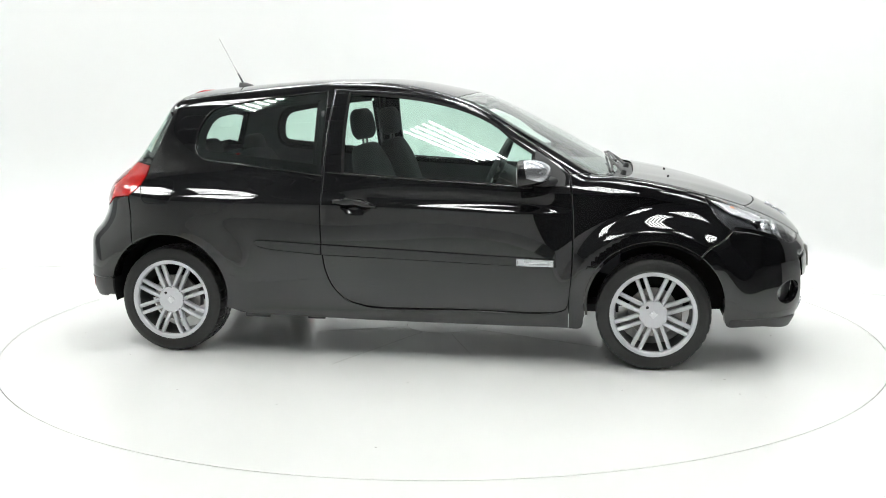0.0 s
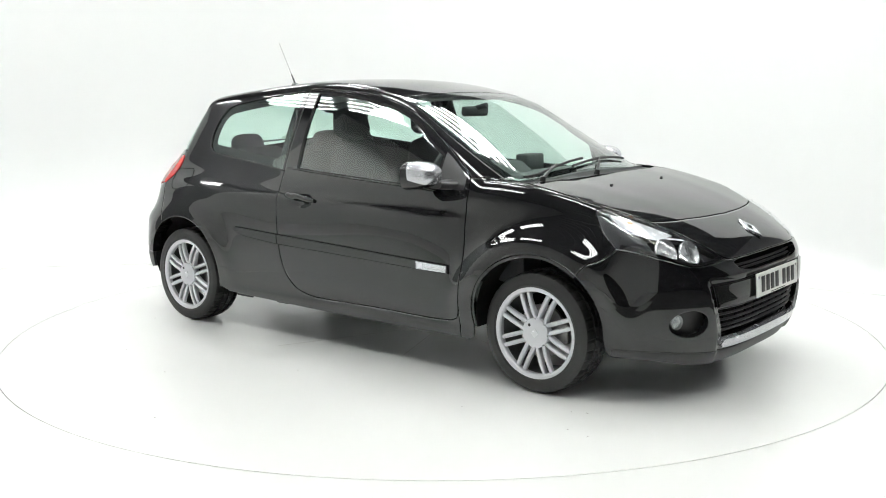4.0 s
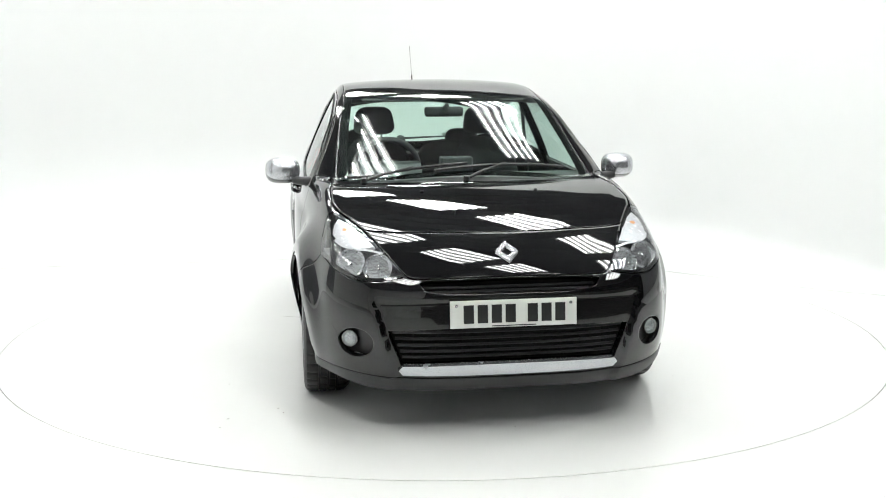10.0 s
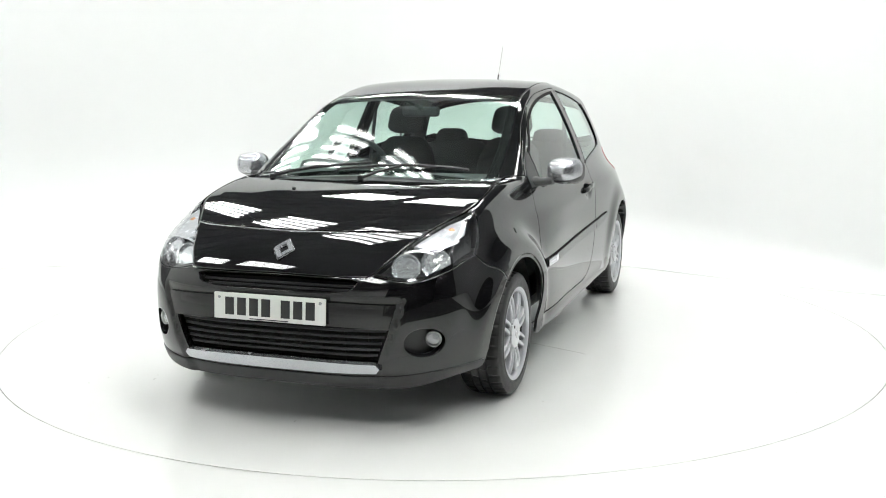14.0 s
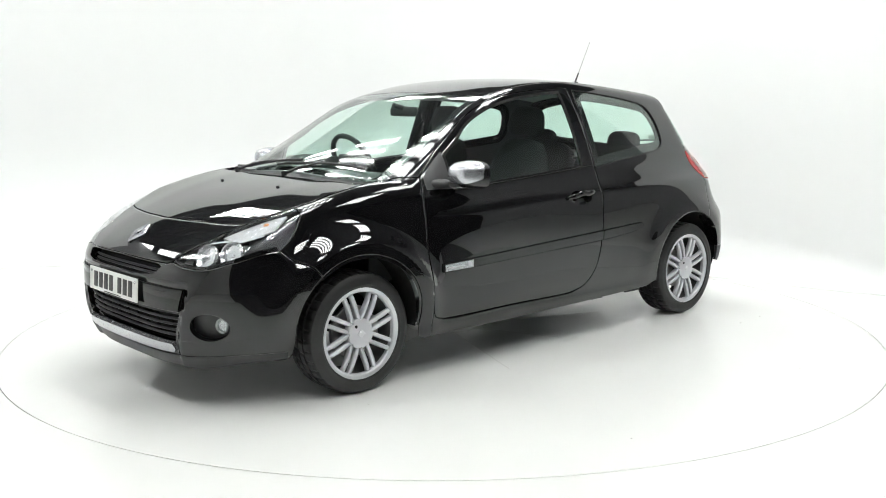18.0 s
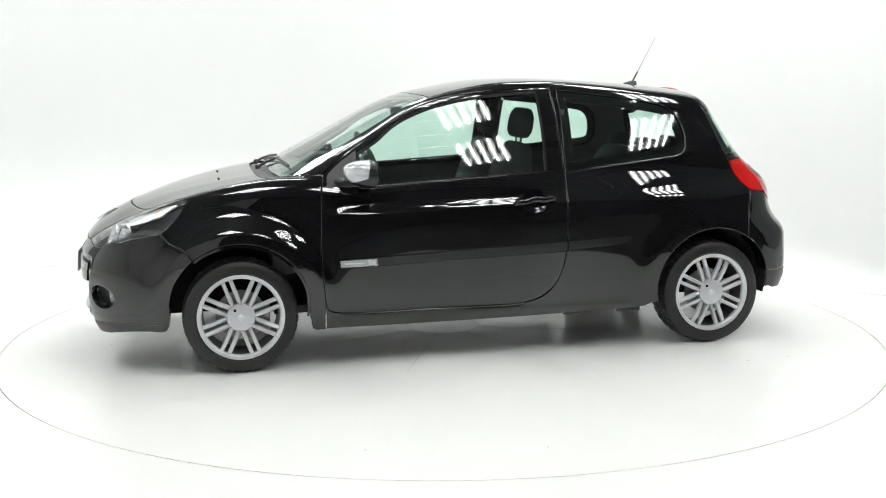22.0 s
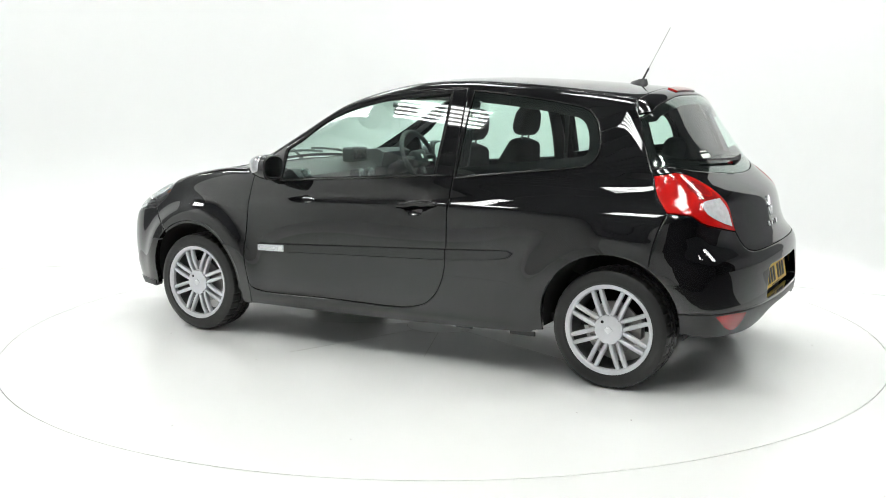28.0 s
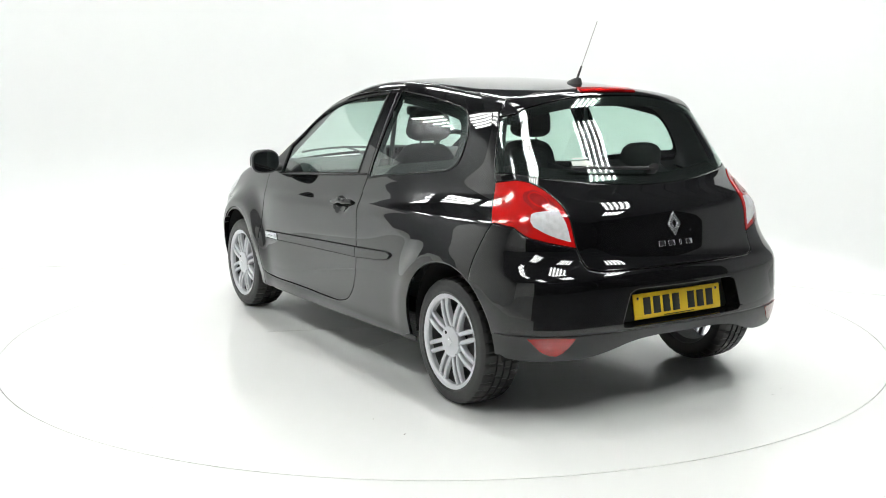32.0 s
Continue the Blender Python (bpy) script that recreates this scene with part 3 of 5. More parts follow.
QUARTER = [(-0.505, 0.971, 1), (-0.621, 0.988), (-1.076, 1.037), (-1.19, 1.054), (-1.223, 1.082), (-1.231, 1.149), (-1.19, 1.268), (-1.144, 1.31), (-1.037, 1.337), (-0.795, 1.374), (-0.515, 1.404, 1), (-0.512, 1.2)]
quarter_loop = line_side(QUARTER)
BONNET_SIDE = [(1.06, 0.668), (1.15, 0.684), (1.3, 0.690), (1.4, 0.687), (1.47, 0.672)]
LAMP_TOP = [(1.47, 0.672), (1.579, 0.616), (1.66, 0.575), (1.743, 0.540)]
LAMP_INNER = [(0.540, 0.790), (0.481, 0.725), (0.420, 0.662)]
LAMP_UNDER = [(0.420, 0.662), (0.52, 0.645), (0.622, 0.645), (0.69, 0.672)]
LAMP_OUTER = [(1.795, 0.675), (1.70, 0.70), (1.60, 0.712), (1.515, 0.791), (1.468, 0.868)]
WING_SEAM = [(1.60, 0.712), (1.551, 0.663), (1.49, 0.635), (1.446, 0.588)]
screen_edge = [(1.0, 0.648), (0.75, 0.628), (0.45, 0.592), (0.30, 0.570), (0.19, 0.553)]
ROOF_EDGE = [(0.19, 0.553), (-0.05, 0.548), (-0.3, 0.538), (-0.483, 0.531), (-0.65, 0.528), (-0.956, 0.532), (-1.197, 0.535), (-1.37, 0.528)]
PILLAR_BACK = [(-1.382, 1.312), (-1.405, 1.27), (-1.445, 1.16), (-1.49, 1.045), (-1.508, 1.008)]
TAIL_FRONT = [(-1.508, 1.008), (-1.522, 0.95), (-1.55, 0.90), (-1.60, 0.848)]
TAIL_UNDER = [(0.728, 0.836), (0.70, 0.803), (0.643, 0.781), (0.512, 0.749)]
TAIL_INNER = [(0.512, 0.749), (0.52, 0.83), (0.528, 0.906), (0.548, 0.965), (0.60, 1.012), (0.640, 1.022)]
BUMPER_SEAM = [(-1.60, 0.848), (-1.57, 0.75), (-1.546, 0.597)]


def arch_radius(r, a):
    """The opening narrows towards its feet."""
    return r * (1 - 0.085 * (1 - math.sin(radians(min(max(a, 0), 180)))) ** 2)


def arch(hub, r, a0, a1):
    return on_side([(hub + arch_radius(r, a) * math.cos(radians(a)), HUB_Z + arch_radius(r, a) * math.sin(radians(a))) for a in np.linspace(a0, a1, 40)])


wing_loop = join(S((0.80, 0.205), (0.801, 0.36)), S(*DOOR_FRONT), S((0.792, 0.985), (0.86, 0.99)), T((0.90, 0.672), (1.06, 0.668)), T(*BONNET_SIDE), S(*LAMP_OUTER[::-1][:3]),
                 S(*WING_SEAM), arch(HUB_F, ARCH_F, 53, 182), S((0.876, 0.262), (0.866, 0.21), (0.80, 0.205)))
side_loop = join(T(*screen_edge), T(*ROOF_EDGE), S(*PILLAR_BACK), S(*TAIL_FRONT), S(*BUMPER_SEAM), arch(HUB_R, ARCH_R, 122, -6), S((-0.99, 0.25), (-0.95, 0.235), (-0.4, 0.215), (0.80, 0.207)),
                 S((0.80, 0.212), (0.801, 0.36)), S(*DOOR_BACK[::-1]), S(*DOOR_TOP[::-1]), S((0.792, 0.985), (0.86, 0.99)), T((0.90, 0.672), (1.0, 0.648)))
bonnet_loop = both(join(T((1.112, 0.0), (1.108, 0.33), (1.09, 0.56), (1.06, 0.668)), T(*BONNET_SIDE), T(*LAMP_TOP[:3]), T((1.66, 0.575), (1.69, 0.50), (1.712, 0.43), (1.754, 0.226), (1.774, 0.0))))
nose_loop = both(join(T((1.774, 0.0), (1.754, 0.226), (1.712, 0.43), (1.69, 0.50), (1.66, 0.575)), T((1.66, 0.575), (1.743, 0.540)), N(*LAMP_INNER), N((0.420, 0.662), (0.40, 0.655), (0.37, 0.655), (0.0, 0.662))))
screen_loop = both(join(T((1.035, 0.0), (1.03, 0.3), (1.01, 0.55), (1.0, 0.648)), T(*screen_edge), T((0.19, 0.553), (0.225, 0.3), (0.235, 0.0))))
cowl_loop = both(join(T((1.112, 0.0), (1.108, 0.33), (1.09, 0.56), (1.06, 0.668)), T((1.06, 0.668), (1.0, 0.65)), T((1.0, 0.648), (1.01, 0.55), (1.03, 0.3), (1.035, 0.0))))
roof_loop = both(join(T((0.235, 0.0), (0.225, 0.3), (0.19, 0.553)), T(*ROOF_EDGE), T((-1.37, 0.528), (-1.385, 0.3), (-1.39, 0.0))))
SPOILER_END = [(0.0, 1.378), (0.212, 1.373), (0.38, 1.347), (0.50, 1.318), (0.535, 1.30)]
spoiler_loop = both(join(T((-1.39, 0.0), (-1.385, 0.3), (-1.37, 0.528)), S((-1.382, 1.312), (-1.395, 1.29)), B(*SPOILER_END[::-1])))
SCREEN_LOW = [(0.0, 0.988), (0.165, 0.993), (0.443, 1.02), (0.56, 1.035), (0.628, 1.05)]
back_glass_loop = both(join(B(*SPOILER_END), S((-1.405, 1.27), (-1.445, 1.16), (-1.485, 1.05)), B(*SCREEN_LOW[::-1])))
lid_loop = both(join(B(*SCREEN_LOW), S((-1.485, 1.05), (-1.505, 1.012)), B(*TAIL_INNER[::-1]), B((0.512, 0.749), (0.487, 0.665), (0.45, 0.655), (0.0, 0.652))))
tail_loop = join(S(*TAIL_FRONT), B(*TAIL_UNDER), B(*TAIL_INNER))
PLATE_BAY = [(0.0, 0.567), (0.14, 0.567), (0.285, 0.565), (0.31, 0.552, 1), (0.35, 0.43, 1), (0.34, 0.415, 1), (0.0, 0.415)]
back_bumper_loop = both(join(B((0.0, 0.652), (0.45, 0.655), (0.487, 0.665), (0.512, 0.749)), B(*TAIL_UNDER[::-1]), S(*BUMPER_SEAM), arch(HUB_R, ARCH_R, 122, 162), S((-1.70, 0.40), (-1.76, 0.398)), B((0.79, 0.398), (0.57, 0.397), (0.0, 0.399))))
valance_loop = both(join(B((0.0, 0.399), (0.57, 0.397), (0.79, 0.398)), S((-1.76, 0.398), (-1.70, 0.40)), arch(HUB_R, ARCH_R, 162, 178), S((-1.715, 0.305), (-1.74, 0.292)), B((0.76, 0.288), (0.62, 0.286), (0.50, 0.292), (0.42, 0.31), (0.30, 0.345), (0.20, 0.357), (0.0, 0.36))))
bay_loop = both(B(*PLATE_BAY))
lamp_loop = join(T(*LAMP_TOP), N(*LAMP_INNER), N(*LAMP_UNDER), S(*LAMP_OUTER))
LOW_EDGE = [(0.0, 0.185), (0.39, 0.185), (0.59, 0.198), (0.70, 0.222)]
front_bumper_loop = both(join(N((0.0, 0.662), (0.37, 0.655), (0.40, 0.655), (0.420, 0.662)), N(*LAMP_UNDER), S(*LAMP_OUTER[:3]), S(*WING_SEAM), arch(HUB_F, ARCH_F, 53, 3), S((1.566, 0.295), (1.580, 0.235), (1.72, 0.228)), N(*LOW_EDGE[::-1])))
slot_loop = both(N((0.0, 0.655), (0.34, 0.647), (0.372, 0.64), (0.355, 0.617), (0.28, 0.602), (0.0, 0.598)))
grille_loop = both(N((0.0, 0.457), (0.27, 0.454), (0.50, 0.445, 1), (0.447, 0.302, 1), (0.22, 0.306), (0.0, 0.308)))
fog_loop = on_front([(0.628 + 0.066 * math.cos(a), 0.390 + 0.058 * math.sin(a)) for a in np.linspace(0, 2 * math.pi, 40, endpoint=False)])

def ribbon(name, loop, material, parent, w0=-0.012, w1=0.012, lift=-0.015, label="", closed=True, mirror=False):
    """A narrow strip on the skin that follows a line, from w0 to w1 across it."""
    p = np.asarray(loop)
    t = np.roll(p, -1, 0) - np.roll(p, 1, 0)
    if not closed:
        t[0], t[-1] = p[1] - p[0], p[-1] - p[-2]
    t /= np.linalg.norm(t, axis=1, keepdims=True) + 1e-9
    n = skin_normal(p)
    b = np.cross(n, t)
    rows = [p + b * w + n * lift for w in (w0, w1)]
    count = len(p)
    faces = [(k, (k + 1) % count, count + (k + 1) % count, count + k) for k in range(count if closed else count - 1)]
    made = []
    for s in ((1, -1) if mirror else (1,)):
        k = np.array([1, s, 1])
        me = bpy.data.meshes.new(name)
        me.from_pydata((np.concatenate(rows) * k).tolist(), [], [f if s > 0 else f[::-1] for f in faces])
        me.shade_smooth()
        me.materials.append(material)
        ob = new(name, me)
        ob.parent = parent
        if label:
            ob["label"] = label
        made.append(ob)
    return made


panel("front_wing", FLANK, wing_loop, [], PAINT, car, mirror=True, step=0.02)
panel("body_side", FLANK, side_loop, [quarter_loop], PAINT, car, mirror=True, step=0.02)
doors = panel("door", FLANK, door_loop, [glass_loop], PAINT, car, mirror=True, step=0.02)
bonnet = panel("bonnet", FLANK, bonnet_loop, [], PAINT, car)
panel("roof", FLANK, roof_loop, [], PAINT, car)
panel("spoiler", FLANK, spoiler_loop, [], PAINT, car, gap=0.001)
screen_part = panel("windscreen", FLANK, screen_loop, [], SCREEN, car, "green-tinted windscreen glass", depth=0.0)
panel("scuttle", FLANK, cowl_loop, [], SATIN, car, "black plastic scuttle panel", sink=0.012)
panel("nose_panel", NOSE_CHART, nose_loop, [], PAINT, car)
front_bumper = panel("front_bumper", NOSE_CHART, front_bumper_loop, [slot_loop, grille_loop, fog_loop, flip(fog_loop)], PAINT, car, depth=0.03, step=0.016)
back_window = panel("back_window", TAIL_CHART, back_glass_loop, [], WINDOW, car, "tinted rear window", depth=0.0)
tailgate = panel("tailgate", TAIL_CHART, lid_loop, [], PAINT, car)
rear_bumper = panel("rear_bumper", TAIL_CHART, back_bumper_loop, [bay_loop], PAINT, car, depth=0.075)
panel("rear_valance", TAIL_CHART, valance_loop, [], SATIN, car, "satin grey-black lower bumper")
for k, door in enumerate(doors):
    panel("door_window", FLANK, glass_loop, [], WINDOW, door, gap=0.0, depth=0.0, sink=0.006, only=1 - 2 * k)
panel("quarter_window", FLANK, quarter_loop, [], WINDOW, car, gap=0.0, depth=0.0, sink=0.003, mirror=True)

# dark channels under the shut lines, rubber seals and black glass borders
for name, loop in (("shut_line", door_loop), ("quarter_seal", quarter_loop)):
    ribbon(name, loop, SEAL, car, mirror=True)
ribbon("shut_line", bonnet_loop, SEAL, car)
ribbon("shut_line", roof_loop, SEAL, car, lift=-0.008)
ribbon("shut_line", lid_loop, SEAL, car)
ribbon("shut_line", back_glass_loop, SEAL, car, lift=-0.010)
for seam in (WING_SEAM, BUMPER_SEAM):
    ribbon("shut_line", S(*seam), SEAL, car, closed=False, mirror=True)
ribbon("shut_line", B((-0.79, 0.398), (-0.57, 0.397), (0.0, 0.399), (0.57, 0.397), (0.79, 0.398)), SEAL, car, closed=False)
ribbon("window_seal", glass_loop, SEAL, car, -0.004, 0.013, 0.0015, "matt black rubber window seal", mirror=True)
ribbon("window_seal", quarter_loop, SEAL, car, -0.004, 0.001, 0.001, mirror=True)


for k, run in enumerate(([(0.60, 0.918), (0.264, 0.939), (-0.029, 0.956), (-0.383, 0.979), (-0.47, 0.983)], [(-0.50, 0.967), (-0.621, 0.984), (-1.076, 1.033), (-1.186, 1.050), (-1.226, 1.080), (-1.236, 1.149), (-1.196, 1.270), (-1.150, 1.314)])):
    q = S(*run)
    m = skin_normal(q)
    for s in (1, -1):
        part("waist_seal", tube(bmesh.new(), [tuple(v) for v in (q + m * 0.001) * np.array([1, s, 1])], 0.0052, 8), PIANO, doors[0 if s > 0 else 1] if k == 0 else car, "thin gloss black strip under the window", 60)


def border(name, chart, loop, width, sink, mirror=False):
    """The black printed edge of a pane."""
    uv = chart.chart(np.asarray(loop))
    uv = uv if area(uv) > 0 else uv[::-1]
    inner = chart.skin(inset(uv, width))
    return panel(name, chart, loop, [inner[2::2]], PIANO, car, "black printed edge of the glass", gap=0.0, hole_gap=0.0, sink=sink, depth=0.0, step=0.05, mirror=mirror)


border("glass_border", FLANK, screen_loop, 0.035, 0.004)
border("glass_border", TAIL_CHART, back_glass_loop, 0.045, 0.004)
border("glass_border", FLANK, quarter_loop, 0.05, 0.006, mirror=True)
# ---- lamps, grilles, plates ----
def disc_pose(at, facing, turn=0):
    """A pose at a place whose local y axis points along facing."""
    q = Vector(facing).to_track_quat("Y", "Z").to_matrix().to_4x4()
    return Matrix.Translation(at) @ q @ Matrix.Rotation(radians(turn), 4, "Y")


def bowl(r, depth):
    """A dished reflector that opens along +y, with a rim."""
    return [(0.012, -depth), (r * 0.45, -depth * 0.82), (r * 0.75, -depth * 0.45), (r, 0), (r + 0.004, 0.002), (r + 0.006, -0.004), (r + 0.004, -depth * 0.3)]


TOP_LENS = [(0.668, 0.868, 1), (0.616, 0.848), (0.570, 0.812), (0.53, 0.775, 1), (0.58, 0.766), (0.66, 0.775), (0.715, 0.80, 1), (0.70, 0.842)]
BOWLS = ((0.648, 0.724, 0.058), (0.535, 0.712, 0.056))
bowl_holes = [line_front([(y + 0.94 * r * math.cos(q), z + 0.94 * r * math.sin(q)) for q in np.linspace(0, 2 * math.pi, 24, endpoint=False)]) for y, z, r in BOWLS]
for s, lamp in zip((1, -1), panel("headlamp", NOSE_CHART, lamp_loop, [], CLEAR, car, "clear headlamp with silver reflectors and amber indicator", mirror=True, depth=0.02)):
    panel("lamp_housing", NOSE_CHART, lamp_loop, bowl_holes, SMOKED, lamp, "smoked dark lamp housing", only=s, sink=0.045, depth=0.01, gap=-0.004)
    panel("indicator_reflector", NOSE_CHART, line_front(TOP_LENS), [], LAMP_SILVER, lamp, "silver indicator reflector", only=s, sink=0.018, depth=0.012)
    for y, z, r in BOWLS:
        skin_at = on_front([(y, z)])
        deep = skin_at[0] - skin_normal(skin_at)[0] * 0.036
        facing = skin_normal(skin_at)[0] * 0.5 + np.array([0.6, 0.1, 0.0])
        m = disc_pose((deep[0], deep[1] * s, deep[2]), (facing[0], facing[1] * s, facing[2]))
        ref = part("reflector", lathe(bmesh.new(), bowl(r, 0.05), m, seg=18), BOWL, lamp, "faceted chrome reflector bowl", smooth=8)
        part("bulb", lathe(bmesh.new(), [(0.001, -0.008), (0.007, -0.012), (0.008, -0.02), (0.007, -0.044)], m, seg=16), CHROME, ref)
    part("indicator_bulb", lathe(bmesh.new(), [(0.001, 0.010), (0.010, 0.008), (0.017, -0.002), (0.015, -0.03)], disc_pose((1.605, 0.645 * s, 0.808), (0.8, 0.35 * s, 0.45)), seg=20), AMBER, lamp, "amber indicator bulb")
    ribbon("chrome_blade", NOSE_CHART.skin(NOSE_CHART.chart(line_front_open([(0.505, 0.752), (0.56, 0.762), (0.64, 0.768), (0.705, 0.788)]))) * np.array([1, s, 1]), LAMP_SILVER, lamp, -0.006, 0.006, -0.018, closed=False)
    rim_line = join(N((0.430, 0.668), (0.52, 0.652), (0.622, 0.652), (0.69, 0.679)), S((1.795, 0.682), (1.70, 0.707), (1.61, 0.722))) * np.array([1, s, 1])
    ribbon("lamp_rim", rim_line, PIANO, lamp, -0.010, 0.010, -0.006, "black lower rim of the lamp", closed=False)

# rear lamps
WHITE_PART = [(0.674, 0.862), (0.660, 0.890), (0.62, 0.900), (0.556, 0.904, 1), (0.540, 0.85), (0.530, 0.774, 1), (0.58, 0.790), (0.64, 0.820), (0.668, 0.840)]
for k, lamp in enumerate(panel("tail_lamp", TAIL_CHART, tail_loop, [], RED_LENS, car, "glossy red tail lamp with white reversing lens", mirror=True, sink=-0.003, depth=0.02)):
    for name, loop, mat, sink in (("reversing_lens", line_back(WHITE_PART), WHITE_LENS, -0.0055), ("brake_lens", line_back([(0.635, 0.975), (0.60, 0.985), (0.572, 0.965), (0.556, 0.93), (0.56, 0.91), (0.60, 0.90), (0.645, 0.905), (0.655, 0.94)]), RED_GLASS, -0.0050)):
        panel(name, TAIL_CHART, loop, [], mat, lamp, only=1 - 2 * k, sink=sink, depth=0.006, gap=0.001, step=0.02)
ringed = line_back([(0.606 + 0.030 * math.cos(a), 0.943 + 0.028 * math.sin(a)) for a in np.linspace(0, 2 * math.pi, 24, endpoint=False)])
ribbon("lamp_ring", ringed, RED_LENS, car, -0.004, 0.004, 0.0075, mirror=True)
REFLECTOR = [(0.752, 0.388, 1), (0.66, 0.392), (0.572, 0.386, 1), (0.60, 0.345), (0.641, 0.312), (0.69, 0.325)]
panel("rear_reflector", TAIL_CHART, line_back(REFLECTOR), [], RED_GLASS, car, "red corner reflector", mirror=True, sink=-0.002, depth=0.006, gap=0.0, step=0.02)
panel("high_brake_light", FLANK, both(join(T((-1.40, 0.0), (-1.40, 0.16)), T((-1.40, 0.16), (-1.445, 0.165)), T((-1.445, 0.165), (-1.45, 0.0)))), [], RED_LENS, car, "slim red high-level brake light", sink=-0.007, depth=0.016, gap=0.0, step=0.02)

# front grilles: a dark bay behind each opening, with bars
panel("grille_bay", NOSE_CHART, slot_loop, [], VOID, front_bumper, sink=0.05, gap=-0.04, depth=0.0, step=0.05)
panel("grille_bay", NOSE_CHART, grille_loop, [], VOID, front_bumper, sink=0.06, gap=-0.06, depth=0.0, step=0.05)


def slat(z, y1, dx, r, bm):
    ys = np.linspace(-y1, y1, 41)
    p = on_front([(y, z) for y in ys])
    n = skin_normal(p)
    return tube(bm, [tuple(a - b * dx) for a, b in zip(p, n)], r, 6)


for z, y1 in ((0.635, 0.36), (0.615, 0.335)):
    part("grille_bar", slat(z, y1, 0.035, 0.006, bmesh.new()), SATIN, front_bumper)
for z, y1 in ((0.435, 0.49), (0.408, 0.48), (0.380, 0.47), (0.352, 0.46), (0.326, 0.45)):
    part("grille_bar", slat(z, y1, 0.030, 0.0065, bmesh.new()), SATIN, front_bumper)
for y in np.linspace(-0.40, 0.40, 9):
    p = on_front([(y, z) for z in np.linspace(0.318, 0.45, 8)])
    part("grille_bar", tube(bmesh.new(), [tuple(q - np.array([0.045, 0, 0])) for q in p], 0.004, 6), VOID, front_bumper)
for k, s in enumerate((1, -1)):
    loop = fog_loop if s > 0 else flip(fog_loop)
    panel("fog_bay", NOSE_CHART, loop, [], SATIN, front_bumper, sink=0.05, gap=-0.012, depth=0.0, step=0.03)
    at = np.array([1.848, 0.650 * s, 0.394])
    fog = part("fog_lamp", lathe(bmesh.new(), bowl(0.029, 0.03), disc_pose(at, (0.92, 0.38 * s, 0)), seg=36), FOG_GLASS, front_bumper, "round clear fog lamp")
    part("fog_lens", lathe(bmesh.new(), [(0.001, 0.005), (0.016, 0.003), (0.024, -0.001), (0.026, -0.006)], disc_pose(at, (0.92, 0.38 * s, 0)), seg=36), CLEAR, fog)
    part("bulb", lathe(bmesh.new(), [(0.001, -0.008), (0.006, -0.010), (0.006, -0.028)], disc_pose(at, (0.92, 0.38 * s, 0)), seg=16), CHROME, fog)
INSERT = both(N((0.0, 0.562), (0.27, 0.559), (0.527, 0.55, 1), (0.50, 0.454, 1), (0.27, 0.46), (0.0, 0.463)))
panel("plate_panel", NOSE_CHART, INSERT, [], PIANO, front_bumper, "gloss black number plate panel", sink=-0.013, depth=0.025, gap=0.0)
# dark ribbon that draws the thin shadow line round the plate panel
ribbon("panel_shadow", INSERT, SEAL, front_bumper, -0.003, 0.003, 0.0015)
BLADE = both(N((0.0, 0.309), (0.22, 0.308), (0.440, 0.304, 1), (0.462, 0.284, 1), (0.440, 0.266, 1), (0.22, 0.263), (0.0, 0.262)))
panel("bumper_blade", NOSE_CHART, BLADE, [], SILVER, front_bumper, "satin silver bumper strip", sink=-0.017, depth=0.025, gap=0.0)
LIP = both(join(N((0.0, 0.240), (0.40, 0.242), (0.59, 0.252), (0.70, 0.262)), S((1.72, 0.262), (1.60, 0.262)), S((1.60, 0.232), (1.72, 0.226)), N(*LOW_EDGE[::-1])))
panel("bumper_lip", NOSE_CHART, LIP, [], SATIN, front_bumper, "satin black lower bumper lip", sink=-0.004, depth=0.03, gap=0.0)


def plate(name, at, facing, colour, label, parent, up=0):
    m = disc_pose(at, facing)
    p = part(name, box(bmesh.new(), (-0.26, -0.006, -0.0555), (0.26, 0.0, 0.0555), m, 0.0025), colour, parent, label)
    x = -0.212
    for k in range(7):
        if k == 3:
            x += 0.034
        part("dark_bar", box(bmesh.new(), (x, 0.0005, -0.037), (x + 0.042, 0.0016, 0.037), m, 0.0004), INK, p)
        x += 0.057
    for sx in (-0.235, 0.235):
        part("screw", lathe(bmesh.new(), [(0.001, 0.003), (0.006, 0.002), (0.007, 0.0)], m @ Matrix.Translation((sx, 0, 0.035)), seg=12), SILVER, p)
    part("small_bar", box(bmesh.new(), (-0.09, 0.0005, -0.051), (0.09, 0.0012, -0.047), m), INK, p)
    return p


plate("front_plate", (2.050, 0, 0.520), (1, 0, 0.07), PLATE_W, "white number plate with dark bars", front_bumper)
bay = panel("plate_bay", TAIL_CHART, bay_loop, [], SATIN, rear_bumper, "satin black plate recess", sink=0.078, gap=-0.008, depth=0.0, step=0.05)
plate("rear_plate", (-1.934, 0, 0.482), (-1, 0, 0.17), PLATE_Y, "yellow number plate with dark bars", rear_bumper)


